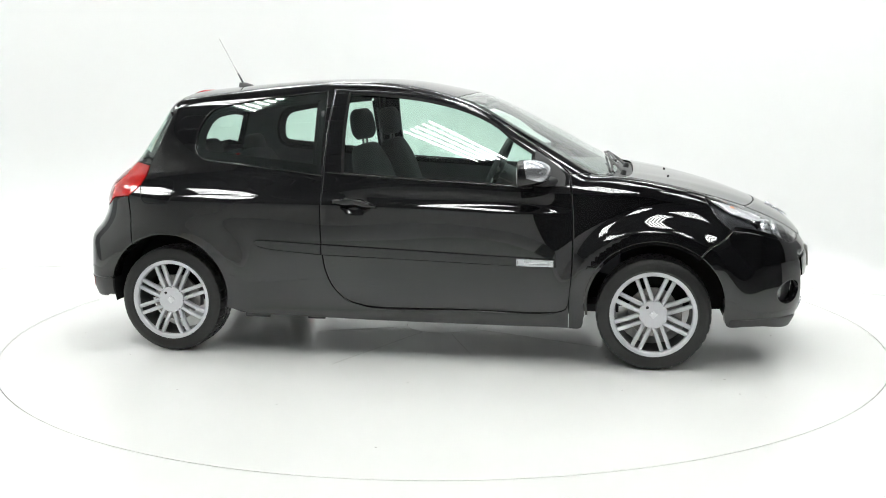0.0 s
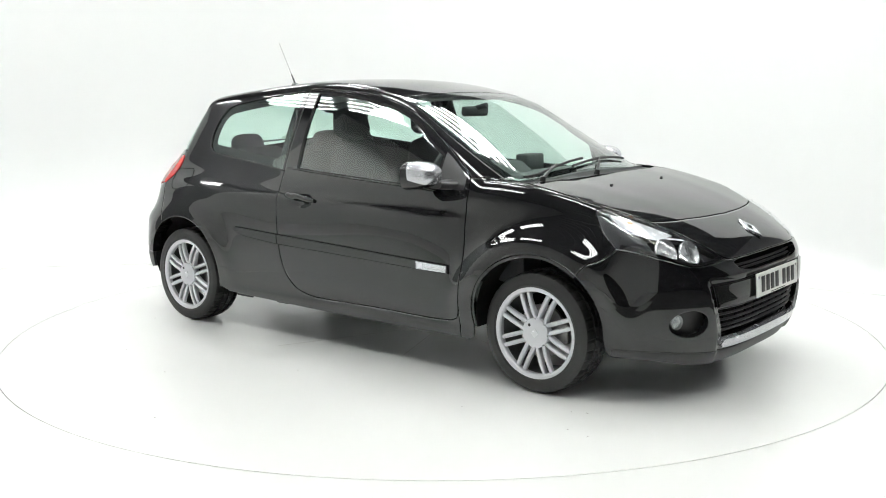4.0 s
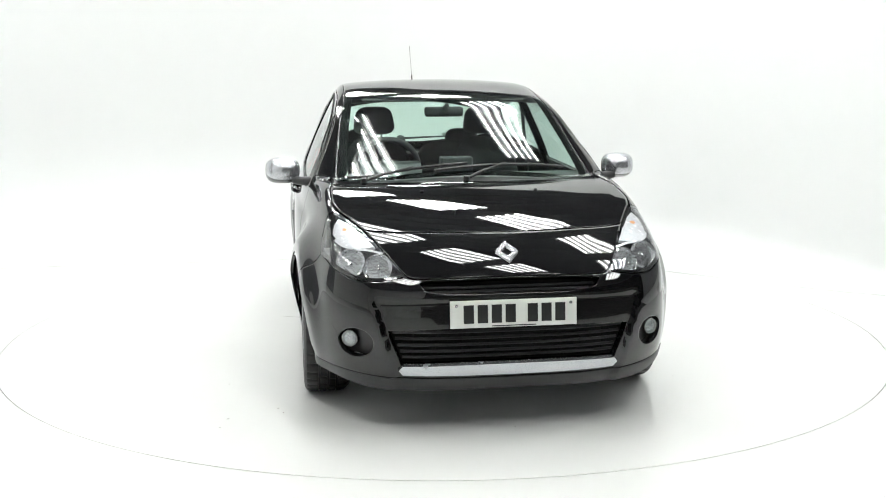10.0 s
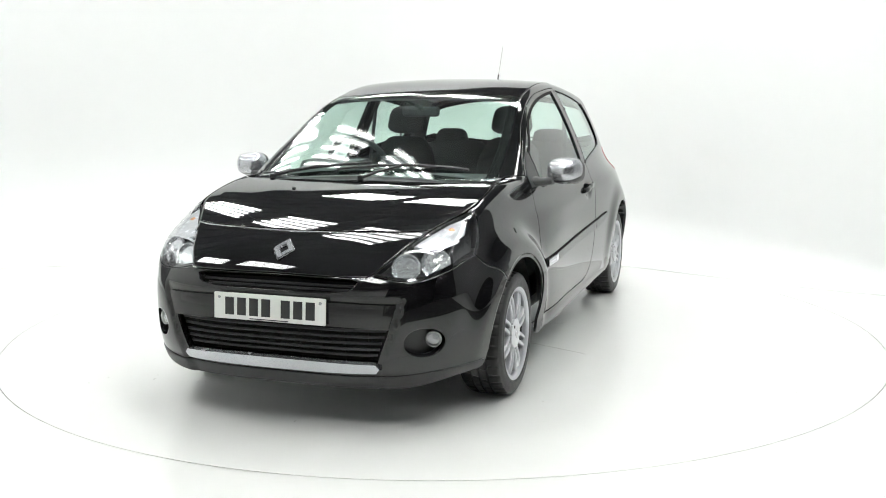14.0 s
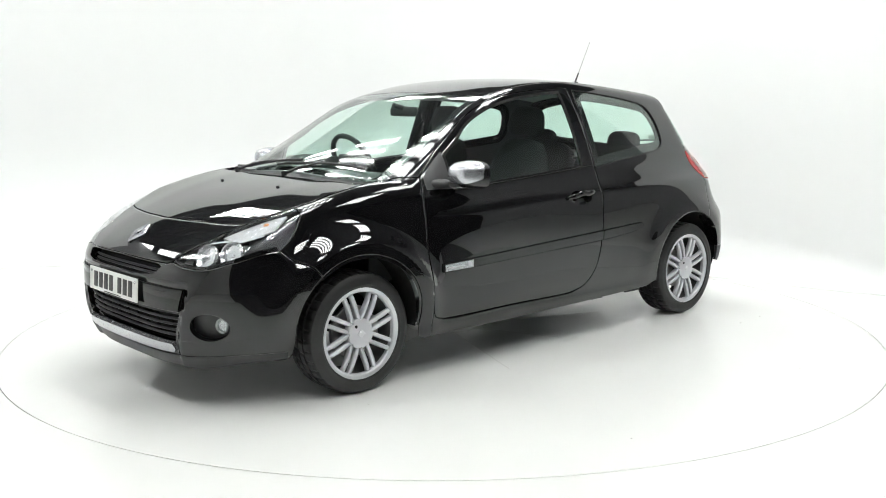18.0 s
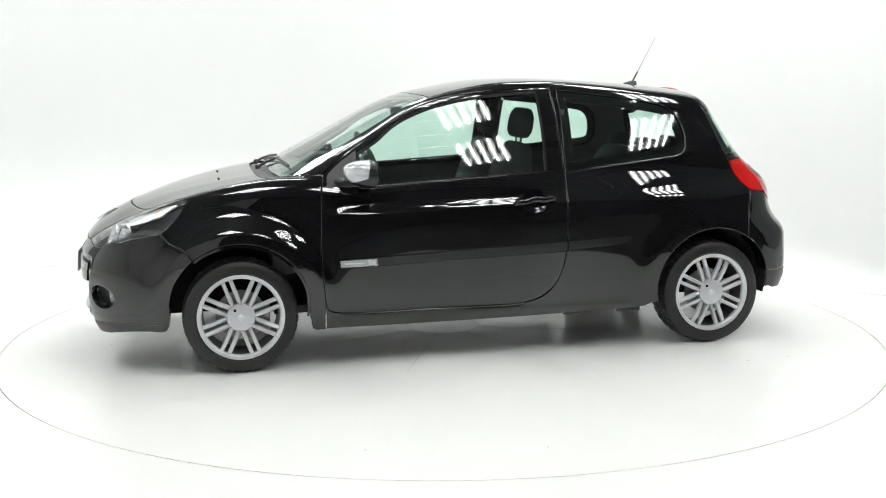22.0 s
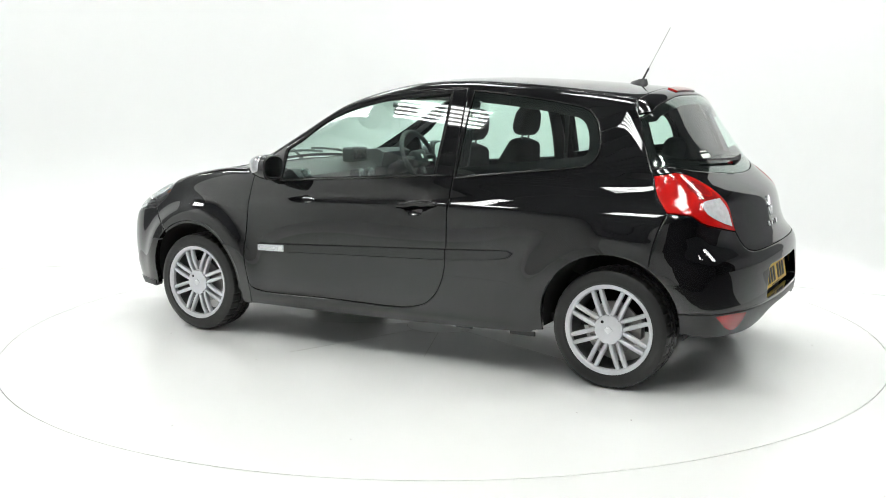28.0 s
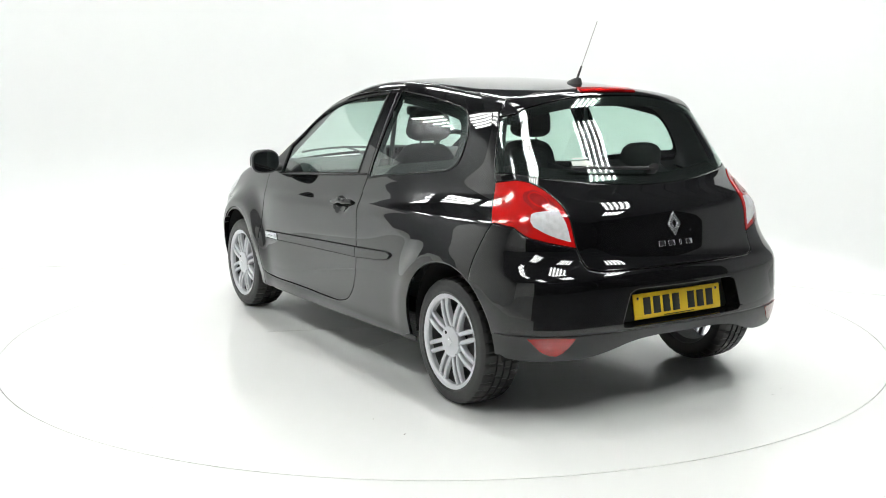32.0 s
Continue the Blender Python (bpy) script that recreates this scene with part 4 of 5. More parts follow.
# badges: plain diamonds and bars
def diamond(at, facing, w, h, parent, up_lean=0):
    bm = bmesh.new()
    m = disc_pose(at, facing)
    outer = [(0, h), (w * 0.85, 0.12 * h), (w * 0.85, -0.12 * h), (0, -h), (-w * 0.85, -0.12 * h), (-w * 0.85, 0.12 * h)]
    layers = []
    for f, d in ((1.0, 0.0), (0.9, 0.008), (0.48, 0.008), (0.38, 0.001)):
        layers.append([bm.verts.new(m @ Vector((x * f, d, z * f))) for x, z in outer])
    for a, b in zip(layers, layers[1:]):
        for k in range(6):
            bm.faces.new((a[k], a[(k + 1) % 6], b[(k + 1) % 6], b[k]))
    bmesh.ops.recalc_face_normals(bm, faces=bm.faces[:])
    return part("badge", bm, SILVER, parent, "chrome diamond badge", smooth=20)


nb = on_front([(0.0, 0.745)])
diamond(nb[0], skin_normal(nb)[0], 0.056, 0.070, bonnet)
tb = on_back([(0.0, 0.823)])
diamond(tb[0], skin_normal(tb)[0], 0.040, 0.053, tailgate)
for y in (0.085, 0.03, -0.022, -0.075):
    p = on_back([(y, 0.742)])
    w = 0.006 if y == -0.022 else 0.019
    part("badge_bar", box(bmesh.new(), (-w, -0.002, -0.012), (w, 0.004, 0.012), disc_pose(p[0], skin_normal(p)[0]), 0.002), CHROME, tailgate, "small chrome badge bar")
for z, w, h in ((1.085, 0.05, 0.012), (1.106, 0.04, 0.004)):
    p = on_back([(0.325, z)])
    part("sticker", box(bmesh.new(), (-w, 0.0012, -h), (w, 0.0018, h), disc_pose(p[0], skin_normal(p)[0])), PLATE_W, back_window, "small white window sticker")
# ---- wheels, arches, underbody ----
TYRE_R, RIM_R = 0.290, 0.217


def tyre_mesh(seg=180):
    """Tread with ring grooves and cut shoulders; the wheel's outer face looks along +y."""
    bm = bmesh.new()
    prof = [(0.205, 0.010), (0.220, 0.016), (0.228, 0.019), (0.232, 0.0175), (0.250, 0.018), (0.266, 0.015), (0.279, 0.007), (0.2852, -0.004), (0.2868, -0.014),
            (0.2875, -0.030), (0.2885, -0.044), (0.2805, -0.046), (0.2805, -0.053), (0.2890, -0.055), (0.2895, -0.082), (0.2815, -0.084), (0.2815, -0.092), (0.2895, -0.094),
            (0.2890, -0.121), (0.2805, -0.123), (0.2805, -0.130), (0.2885, -0.132), (0.2875, -0.146), (0.2855, -0.160), (0.2825, -0.168), (0.262, -0.190), (0.235, -0.194), (0.205, -0.186)]
    rows = []
    for j, (r, a) in enumerate(prof):
        ring = []
        for k in range(seg):
            rr = r
            if 7 <= j <= 10 or 21 <= j <= 24:
                rr -= 0.006 if k % 5 == 0 else 0.0
            if j in (13, 14, 17, 18):
                rr -= 0.005 if (k + 2) % 6 == 0 else 0.0
            w = 2 * math.pi * (k + (0.5 * (j - 10) if 13 <= j <= 18 else 0)) / seg
            z = rr * math.sin(w)
            flat = max(z, -0.2885)
            ring.append(bm.verts.new((rr * math.cos(w), a, flat)))
        rows.append(ring)
    for a, b in zip(rows, rows[1:]):
        for k in range(seg):
            bm.faces.new((a[k], b[k], b[(k + 1) % seg], a[(k + 1) % seg]))
    bmesh.ops.recalc_face_normals(bm, faces=bm.faces[:])
    return bm


def rim_mesh():
    return lathe(bmesh.new(), [(0.216, 0.006), (0.2185, 0.012), (0.2165, 0.016), (0.2115, 0.0150), (0.2010, 0.0120), (0.1950, 0.005), (0.1935, -0.014), (0.206, -0.022)], seg=96, closed=True)


def barrel_mesh():
    return lathe(bmesh.new(), [(0.1940, -0.015), (0.191, -0.05), (0.186, -0.15), (0.205, -0.17), (0.212, -0.17), (0.206, -0.10), (0.2055, -0.023)], seg=96, closed=True)


def spoke_mesh(angle, off):
    """One bar of a double spoke: from the hub out to the rim, crowned, and bent back a little."""
    bm = bmesh.new()
    rows = []
    for s in np.linspace(0, 1, 7):
        r = 0.060 + (0.2010 - 0.060) * s
        y = 0.000 + 0.010 * math.sin(s * math.pi * 0.9) - 0.002 * s
        c = off * (0.0185 + 0.0015 * s)
        w = 0.0100 + 0.0005 * s
        d = 0.030 - 0.012 * s
        sec = [(-w, -d), (-w, -0.005), (-w * 0.62, 0.0), (w * 0.62, 0.0), (w, -0.005), (w, -d)]
        ca, sa = math.cos(angle), math.sin(angle)
        rows.append([bm.verts.new((r * ca - (c + q) * sa, y + v, r * sa + (c + q) * ca)) for q, v in sec])
    for a, b in zip(rows, rows[1:]):
        for k in range(5):
            bm.faces.new((a[k], a[k + 1], b[k + 1], b[k]))
        bm.faces.new((a[5], a[0], b[0], b[5]))
    bm.faces.new(rows[0])
    bm.faces.new(rows[-1][::-1])
    bmesh.ops.recalc_face_normals(bm, faces=bm.faces[:])
    return bm


def hub_mesh():
    """Flat cap with a shallow dish and eight notches in its edge."""
    bm = bmesh.new()
    seg = 96
    rows = []
    for r, a in ((0.070, -0.03), (0.0715, 0.006), (0.069, 0.010), (0.058, 0.0120), (0.030, 0.0125), (0.001, 0.0125)):
        ring = []
        for k in range(seg):
            rr = r - (0.005 if r > 0.063 and (k % 12) in (0, 1) else 0)
            ring.append(bm.verts.new((rr * math.cos(2 * math.pi * k / seg), a, rr * math.sin(2 * math.pi * k / seg))))
        rows.append(ring)
    for a, b in zip(rows, rows[1:]):
        for k in range(seg):
            bm.faces.new((a[k], b[k], b[(k + 1) % seg], a[(k + 1) % seg]))
    bmesh.ops.recalc_face_normals(bm, faces=bm.faces[:])
    return bm


def wheel(spot):
    w = part("wheel", rim_mesh(), ALLOY, car, "eight-double-spoke silver-grey alloy wheel", 30)
    w.matrix_basis = spot
    part("tyre", tyre_mesh(), RUBBER, w, "black rubber tyre", 25)
    # the shade inside the rim is put into the barrel's colour
    part("barrel", barrel_mesh(), SHADED_METAL, w, "inside of the rim, coloured dark for its shade", 30)
    for k in range(8):
        for off in (-1, 1):
            part("spoke", spoke_mesh(2 * math.pi * k / 8 + 0.44, off), ALLOY, w)
    part("hub_cap", hub_mesh(), ALLOY, w)
    part("hub_badge", box(bmesh.new(), (-0.0155, 0.0125, -0.0155), (0.0155, 0.0150, 0.0155), Matrix.Rotation(math.pi / 4, 4, "Y"), 0.001), LAMP_SILVER, w, "small bright diamond badge")
    part("bolt", lathe(bmesh.new(), [(0.0075, 0.0110), (0.0075, 0.0135), (0.001, 0.0132)], Matrix.Translation((0.030, 0, 0.036)), seg=14), VOID, w)
    part("brake_disc", lathe(bmesh.new(), [(0.05, -0.055), (0.125, -0.055), (0.125, -0.075), (0.05, -0.075)], seg=48, closed=True), STEEL, w, "bare steel brake disc")
    part("caliper", box(bmesh.new(), (-0.145, -0.095, -0.045), (-0.075, -0.045, 0.055), bevel=0.008), STEEL, w)
    return w


def wheel_pose(x, s, turn):
    m = Matrix.Translation((x, 0.815 * s, HUB_Z)) @ (Matrix.Rotation(math.pi, 4, "Z") if s < 0 else Matrix.Identity(4))
    return m


first = wheel(wheel_pose(HUB_F, 1, 0))
for x, s in ((HUB_F, -1), (HUB_R, 1), (HUB_R, -1)):
    copy_thing(first, wheel_pose(x, s, 0))


def liner(hub, r, s):
    """The dark half-drum inside a wheel arch, with its inner wall."""
    bm = bmesh.new()
    a = np.linspace(radians(-4), radians(184), 40)
    reach = np.array([arch_radius(r, math.degrees(q)) for q in a]) + 0.012
    xs, zs = hub + reach * np.cos(a), HUB_Z + reach * np.sin(a)
    outer = np.minimum(on_side(np.stack([xs, zs], -1))[:, 1] - 0.02, 0.80)
    rows = [[bm.verts.new((x, y * s, z)) for x, y, z in zip(xs, ys, zs)] for ys in (outer, 0 * outer + 0.52)]
    for k in range(len(a) - 1):
        bm.faces.new((rows[0][k], rows[0][k + 1], rows[1][k + 1], rows[1][k]))
    bm.faces.new(rows[1])
    return part("arch_liner", bm, VOID, car)


for hub, r in ((HUB_F, ARCH_F), (HUB_R, ARCH_R)):
    for s in (1, -1):
        liner(hub, r, s)
        # the rolled lip of the arch
        edge = arch(hub, r, 53 if hub > 0 else -6, 182 if hub > 0 else 122)
        ribbon("arch_lip", edge * np.array([1, s, 1]), PAINT, car, -0.001 if s > 0 else 0.001, -0.014 if (s > 0) == (hub > 0) else 0.014, -0.004, closed=False)
under = bmesh.new()
box(under, (-1.70, -0.50, 0.27), (1.80, 0.50, 0.33), bevel=0.02)
box(under, (-0.96, -0.70, 0.25), (0.80, 0.70, 0.31), bevel=0.01)
part("underbody", under, TRIM, car)
for x in (HUB_F, HUB_R):
    part("axle", tube(bmesh.new(), [(x, -0.72, HUB_Z), (x, 0.72, HUB_Z)], 0.035, 12), VOID, car)
for s in (1, -1):
    for x, w in ((0.66, 0.07), (0.36, 0.05), (-0.55, 0.05), (-0.88, 0.07)):
        part("sill_tab", box(bmesh.new(), (x - w, 0.765 * s - 0.006, 0.196), (x + w, 0.765 * s + 0.006, 0.222), bevel=0.005), SATIN, car)
# ---- the cabin ----
def sheet(points, y0, y1, bm=None, n=14, bow=0.0, bevel=None):
    """A closed outline (x, z) drawn out from y0 to y1, bowed towards +x in the middle."""
    bm = bm or bmesh.new()
    rows = []
    for y in np.linspace(y0, y1, n):
        q = (y - (y0 + y1) / 2) / ((y1 - y0) / 2)
        rows.append([bm.verts.new((x + bow * (1 - q * q), y, z)) for x, z in points])
    for a, b in zip(rows, rows[1:]):
        for k in range(len(points)):
            bm.faces.new((a[k], a[(k + 1) % len(points)], b[(k + 1) % len(points)], b[k]))
    bm.faces.new(rows[0][::-1])
    bm.faces.new(rows[-1])
    bmesh.ops.recalc_face_normals(bm, faces=bm.faces[:])
    return bm


cabin_floor = part("cabin_floor", box(bmesh.new(), (-1.70, -0.70, 0.27), (1.05, 0.70, 0.31)), FABRIC, car, "dark carpet")
trim_loop = S((0.785, 0.33), (0.785, 0.90), (0.60, 0.912), (-0.39, 0.972), (-1.19, 1.045), (-1.30, 1.0), (-1.30, 0.72), (-1.0, 0.68), (-0.9, 0.33), (0.785, 0.33), step=0.06)
panel("door_trim", FLANK, join(trim_loop), [], TRIM, car, "dark grey moulded door trim", sink=0.055, depth=0.0, step=0.06, mirror=True)
panel("roof_lining", FLANK, roof_loop, [], HEADLINER, car, "pale grey roof lining", sink=0.035, depth=0.0, step=0.07, gap=-0.02)
panel("pillar_trim", FLANK, join(T(*screen_edge), T(*ROOF_EDGE), S(*PILLAR_BACK[:4]), S((-1.30, 1.0), (-1.19, 1.02), (-0.51, 0.95)), S((-0.51, 0.95), (-0.50, 1.2), (-0.487, 1.40), (-0.41, 1.405)), S(*[(x - 0.01, z - 0.006) for x, z, *_ in DOOR_TOP[::-1][1:]])), [quarter_loop], TRIM, car, "grey pillar trim", sink=0.028, depth=0.0, step=0.06, mirror=True)
panel("tailgate_trim", TAIL_CHART, lid_loop, [], TRIM, car, sink=0.05, depth=0.0, step=0.07)
part("parcel_shelf", box(bmesh.new(), (-1.62, -0.56, 0.945), (-1.24, 0.56, 0.965), bevel=0.006), TRIM, car, "dark parcel shelf")
part("boot_lining", box(bmesh.new(), (-1.72, -0.52, 0.31), (-1.30, 0.52, 0.36)), FABRIC, car)

DASH = [(1.03, 0.955), (0.90, 0.985), (0.72, 0.985), (0.62, 0.965), (0.575, 0.925), (0.585, 0.87), (0.63, 0.80), (0.62, 0.70), (0.70, 0.52), (1.05, 0.45)]
dash = part("dashboard", sheet(DASH, -0.66, 0.66, bow=0.02), TRIM, car, "dark grey soft-touch dashboard", 50)
part("binnacle", sheet([(0.80, 0.98), (0.72, 1.035), (0.60, 1.04), (0.555, 1.02), (0.575, 0.93), (0.7, 0.93)], -0.52, -0.20, bow=0.015), TRIM, dash)
part("display_hood", box(bmesh.new(), (0.60, -0.085, 0.975), (0.68, 0.085, 1.062), bevel=0.012), TRIM, dash)
part("display", box(bmesh.new(), (0.594, -0.07, 0.99), (0.602, 0.07, 1.05), bevel=0.002), PIANO, dash)
part("centre_stack", box(bmesh.new(), (0.555, -0.12, 0.62), (0.64, 0.12, 0.93), bevel=0.02), PIANO, dash, "gloss black centre console")
for y in (-0.055, 0.055):
    part("air_vent", lathe(bmesh.new(), [(0.03, 0.004), (0.036, 0.0), (0.036, -0.02)], disc_pose((0.553, y, 0.90), (-1, 0, 0.1)), seg=28), SILVER, dash)
for y in (-0.58, 0.58):
    part("air_vent", lathe(bmesh.new(), [(0.034, 0.004), (0.04, 0.0), (0.04, -0.02)], disc_pose((0.575, y, 0.93), (-1, 0, 0.1)), seg=28), SILVER, dash)
part("gear_lever", tube(bmesh.new(), [(0.36, 0, 0.50), (0.33, 0, 0.66), (0.325, 0, 0.70)], 0.02, 12, 0.028), TRIM, car)
part("console", box(bmesh.new(), (-0.35, -0.10, 0.30), (0.62, 0.10, 0.52), bevel=0.03), TRIM, car)

# steering wheel, on the car's right
sw_m = Matrix.Translation((0.375, -0.345, 0.985)) @ Matrix.Rotation(radians(25), 4, "Y")
rim_points = [(0, 0.178 * math.cos(a), 0.178 * math.sin(a)) for a in np.linspace(0, 2 * math.pi, 49)]
sw = part("steering_wheel", tube(bmesh.new(), [tuple(sw_m @ Vector(p)) for p in rim_points], 0.0155, 12), TRIM, car, "dark three-spoke steering wheel")
part("airbag_cover", box(bmesh.new(), (-0.02, -0.07, -0.06), (0.035, 0.07, 0.05), sw_m, 0.02), TRIM, sw)
part("badge", box(bmesh.new(), (-0.024, -0.012, -0.016), (-0.02, 0.012, 0.016), sw_m, 0.001), CHROME, sw)
for ang in (0, 180, 270):
    q = Vector((0.005, math.cos(radians(ang)), math.sin(radians(ang))))
    part("steering_spoke", tube(bmesh.new(), [tuple(sw_m @ Vector((0.012, q.y * 0.04, q.z * 0.04))), tuple(sw_m @ Vector((0.004, q.y * 0.172, q.z * 0.172)))], 0.017, 8), SILVER if ang == 270 else TRIM, sw)
part("steering_column", tube(bmesh.new(), [tuple(sw_m @ Vector((0.03, 0, 0))), (0.66, -0.345, 0.86)], 0.045, 12), TRIM, sw)
for dy in (-0.20, 0.20):
    part("stalk", tube(bmesh.new(), [tuple(sw_m @ Vector((0.05, dy * 0.15, 0))), tuple(sw_m @ Vector((0.045, dy * 0.85, 0.02)))], 0.008, 8), TRIM, sw)

part("interior_mirror", box(bmesh.new(), (0.245, -0.115, 1.262), (0.285, 0.105, 1.318), bevel=0.016), TRIM, car, "dark rear-view mirror")
part("mirror_stem", tube(bmesh.new(), [(0.275, 0, 1.31), (0.345, 0, 1.325)], 0.014, 10), TRIM, car)
for s in (1, -1):
    part("sun_visor", box(bmesh.new(), (0.10, 0.10 * s if s > 0 else -0.46, 1.352), (0.24, 0.46 if s > 0 else -0.10, 1.366), pose(0, 0, 0.0), 0.006), HEADLINER, car)


def cushion(w, h, d, lean, at, bulge=0.02, taper=0.9):
    """An upholstered block: w across, h along, d thick, with rounded edges, puffed out; leaning back by degrees."""
    bm = bmesh.new()
    bmesh.ops.create_cube(bm, size=1)
    bmesh.ops.subdivide_edges(bm, edges=bm.edges[:], cuts=7, use_grid_fill=True)
    for v in bm.verts:
        x, y, z = v.co * 2
        k = 1 - (1 - taper) * (z + 1) / 2
        def rnd(a, b):
            return a * (1 - 0.16 * abs(b) ** 5)
        p = Vector((rnd(rnd(x, y), z) * d / 2 * (1 + bulge * 8 * (1 - y * y) * (1 - z * z)), rnd(rnd(y, z), x) * w / 2 * k, rnd(rnd(z, y), x) * h / 2))
        v.co = p
    bm.transform(Matrix.Translation(at) @ Matrix.Rotation(radians(lean), 4, "Y"))
    return bm


def seat(x, y, name="front_seat"):
    base = part(name, cushion(0.50, 0.52, 0.16, -80, (x + 0.18, y, 0.53)), FABRIC, car, "charcoal cloth front seat", 60)
    part("backrest", cushion(0.48, 0.66, 0.17, -17, (x - 0.14, y, 0.80), taper=0.78), FABRIC, base, smooth=60)
    part("headrest", cushion(0.265, 0.17, 0.10, -10, (x - 0.245, y, 1.225), taper=0.82), FABRIC, base, smooth=60)
    for dy in (-0.045, 0.045):
        part("headrest_post", tube(bmesh.new(), [(x - 0.225, y + dy, 1.06), (x - 0.238, y + dy, 1.19)], 0.006, 8), TRIM, base)
    part("seat_mount", box(bmesh.new(), (x - 0.05, y - 0.2, 0.31), (x + 0.38, y + 0.2, 0.45), bevel=0.02), TRIM, base)
    return base


for y in (0.345, -0.345):
    seat(-0.14, y)
bench = part("rear_seat", cushion(1.22, 0.50, 0.18, -82, (-0.86, 0, 0.52)), FABRIC, car, "charcoal cloth rear bench", 60)
for y in (0.31, -0.31):
    part("backrest", cushion(0.62, 0.62, 0.15, -20, (-1.17, y, 0.76), taper=0.94), FABRIC, bench, smooth=60)
for y in (0.36, -0.36):
    part("headrest", cushion(0.25, 0.13, 0.09, -12, (-1.285, y, 1.075), taper=0.85), FABRIC, bench, smooth=60)
    for dy in (-0.05, 0.05):
        part("headrest_post", tube(bmesh.new(), [(-1.275, y + dy, 0.98), (-1.282, y + dy, 1.06)], 0.006, 8), TRIM, bench)
for s in (1, -1):
    part("seat_belt", tube(bmesh.new(), [(-0.53, 0.63 * s, 1.30), (-0.50, 0.66 * s, 0.95), (-0.42, 0.66 * s, 0.45)], 0.012, 6), TRIM, car, "black webbing seat belt")
# ---- fittings on the outside ----
RUB = [(0.727, 0.560, 1), (0.30, 0.578), (-0.487, 0.612, 1), (-0.487, 0.562, 1), (0.30, 0.536), (0.728, 0.521, 1)]
RUB_BACK = [(-0.493, 0.612, 1), (-0.84, 0.627), (-0.862, 0.618), (-0.84, 0.602), (-0.78, 0.588), (-0.493, 0.562, 1)]
for k, door in enumerate(doors):
    panel("rubbing_strip", FLANK, line_side(RUB), [], STRIP, door, only=1 - 2 * k, sink=-0.010, depth=0.014, gap=0.0, step=0.03)
    panel("strip_badge", FLANK, line_side([(0.722, 0.557, 1), (0.60, 0.562), (0.535, 0.565, 1), (0.535, 0.527, 1), (0.722, 0.524, 1)]), [], SILVER, door, "satin silver badge on the strip", only=1 - 2 * k, sink=-0.0125, depth=0.006, gap=0.0, step=0.03)
    for x0, x1, z0, z1 in ((0.545, 0.575, 0.533, 0.558), (0.60, 0.70, 0.540, 0.546)):
        panel("dark_bar", FLANK, line_side([(x1, z1, 1), (x0, z1, 1), (x0, z0, 1), (x1, z0, 1)]), [], ALLOY, door, only=1 - 2 * k, sink=-0.0132, depth=0.001, gap=0.0, step=0.03)
for strip in (RUB, RUB_BACK):
    ribbon("strip_shadow", line_side(strip), SEAL, car, -0.005, 0.005, 0.0022, mirror=True)
panel("rubbing_strip", FLANK, line_side(RUB_BACK), [], STRIP, car, mirror=True, sink=-0.010, depth=0.014, gap=0.0, step=0.03)


def loft(bm, sections):
    """Joins rings of equal count into a closed skin."""
    rows = [[bm.verts.new(p) for p in ring] for ring in sections]
    n = len(rows[0])
    for a, b in zip(rows, rows[1:]):
        for k in range(n):
            bm.faces.new((a[k], a[(k + 1) % n], b[(k + 1) % n], b[k]))
    bm.faces.new(rows[0])
    bm.faces.new(rows[-1][::-1])
    bmesh.ops.recalc_face_normals(bm, faces=bm.faces[:])
    return bm


def oval(c, u, v, a, b, n=16, power=2.4):
    out = []
    for k in range(n):
        w = 2 * math.pi * k / n
        cx, sx = math.cos(w), math.sin(w)
        out.append(Vector(c) + Vector(u) * a * math.copysign(abs(cx) ** (2 / power), cx) + Vector(v) * b * math.copysign(abs(sx) ** (2 / power), sx))
    return out


def handle(s, door):
    """A pull handle: a bowed bar off the skin with its two feet, over a shallow cup."""
    xs = np.linspace(-0.425, -0.195, 15)
    z = 0.826 - 0.075 * (xs + 0.31)
    p = on_side(np.stack([xs, z], -1))
    n = skin_normal(p)
    rings = []
    for k, (q, m) in enumerate(zip(p, n)):
        e = abs(k - 7) / 7
        out = 0.022 * (1 - e**4) + 0.004 + 0.013 * math.exp(-((q[0] + 0.31) / 0.062) ** 2)
        c = (q + m * out) * np.array([1, s, 1])
        rings.append(oval(c, (0, s, 0), (0, 0, 1), 0.009 + 0.002 * (1 - e), 0.0165 - 0.005 * e**3, 12))
    h = part("door_handle", loft(bmesh.new(), rings), PAINT, door, "body-coloured pull handle", 50)
    return h


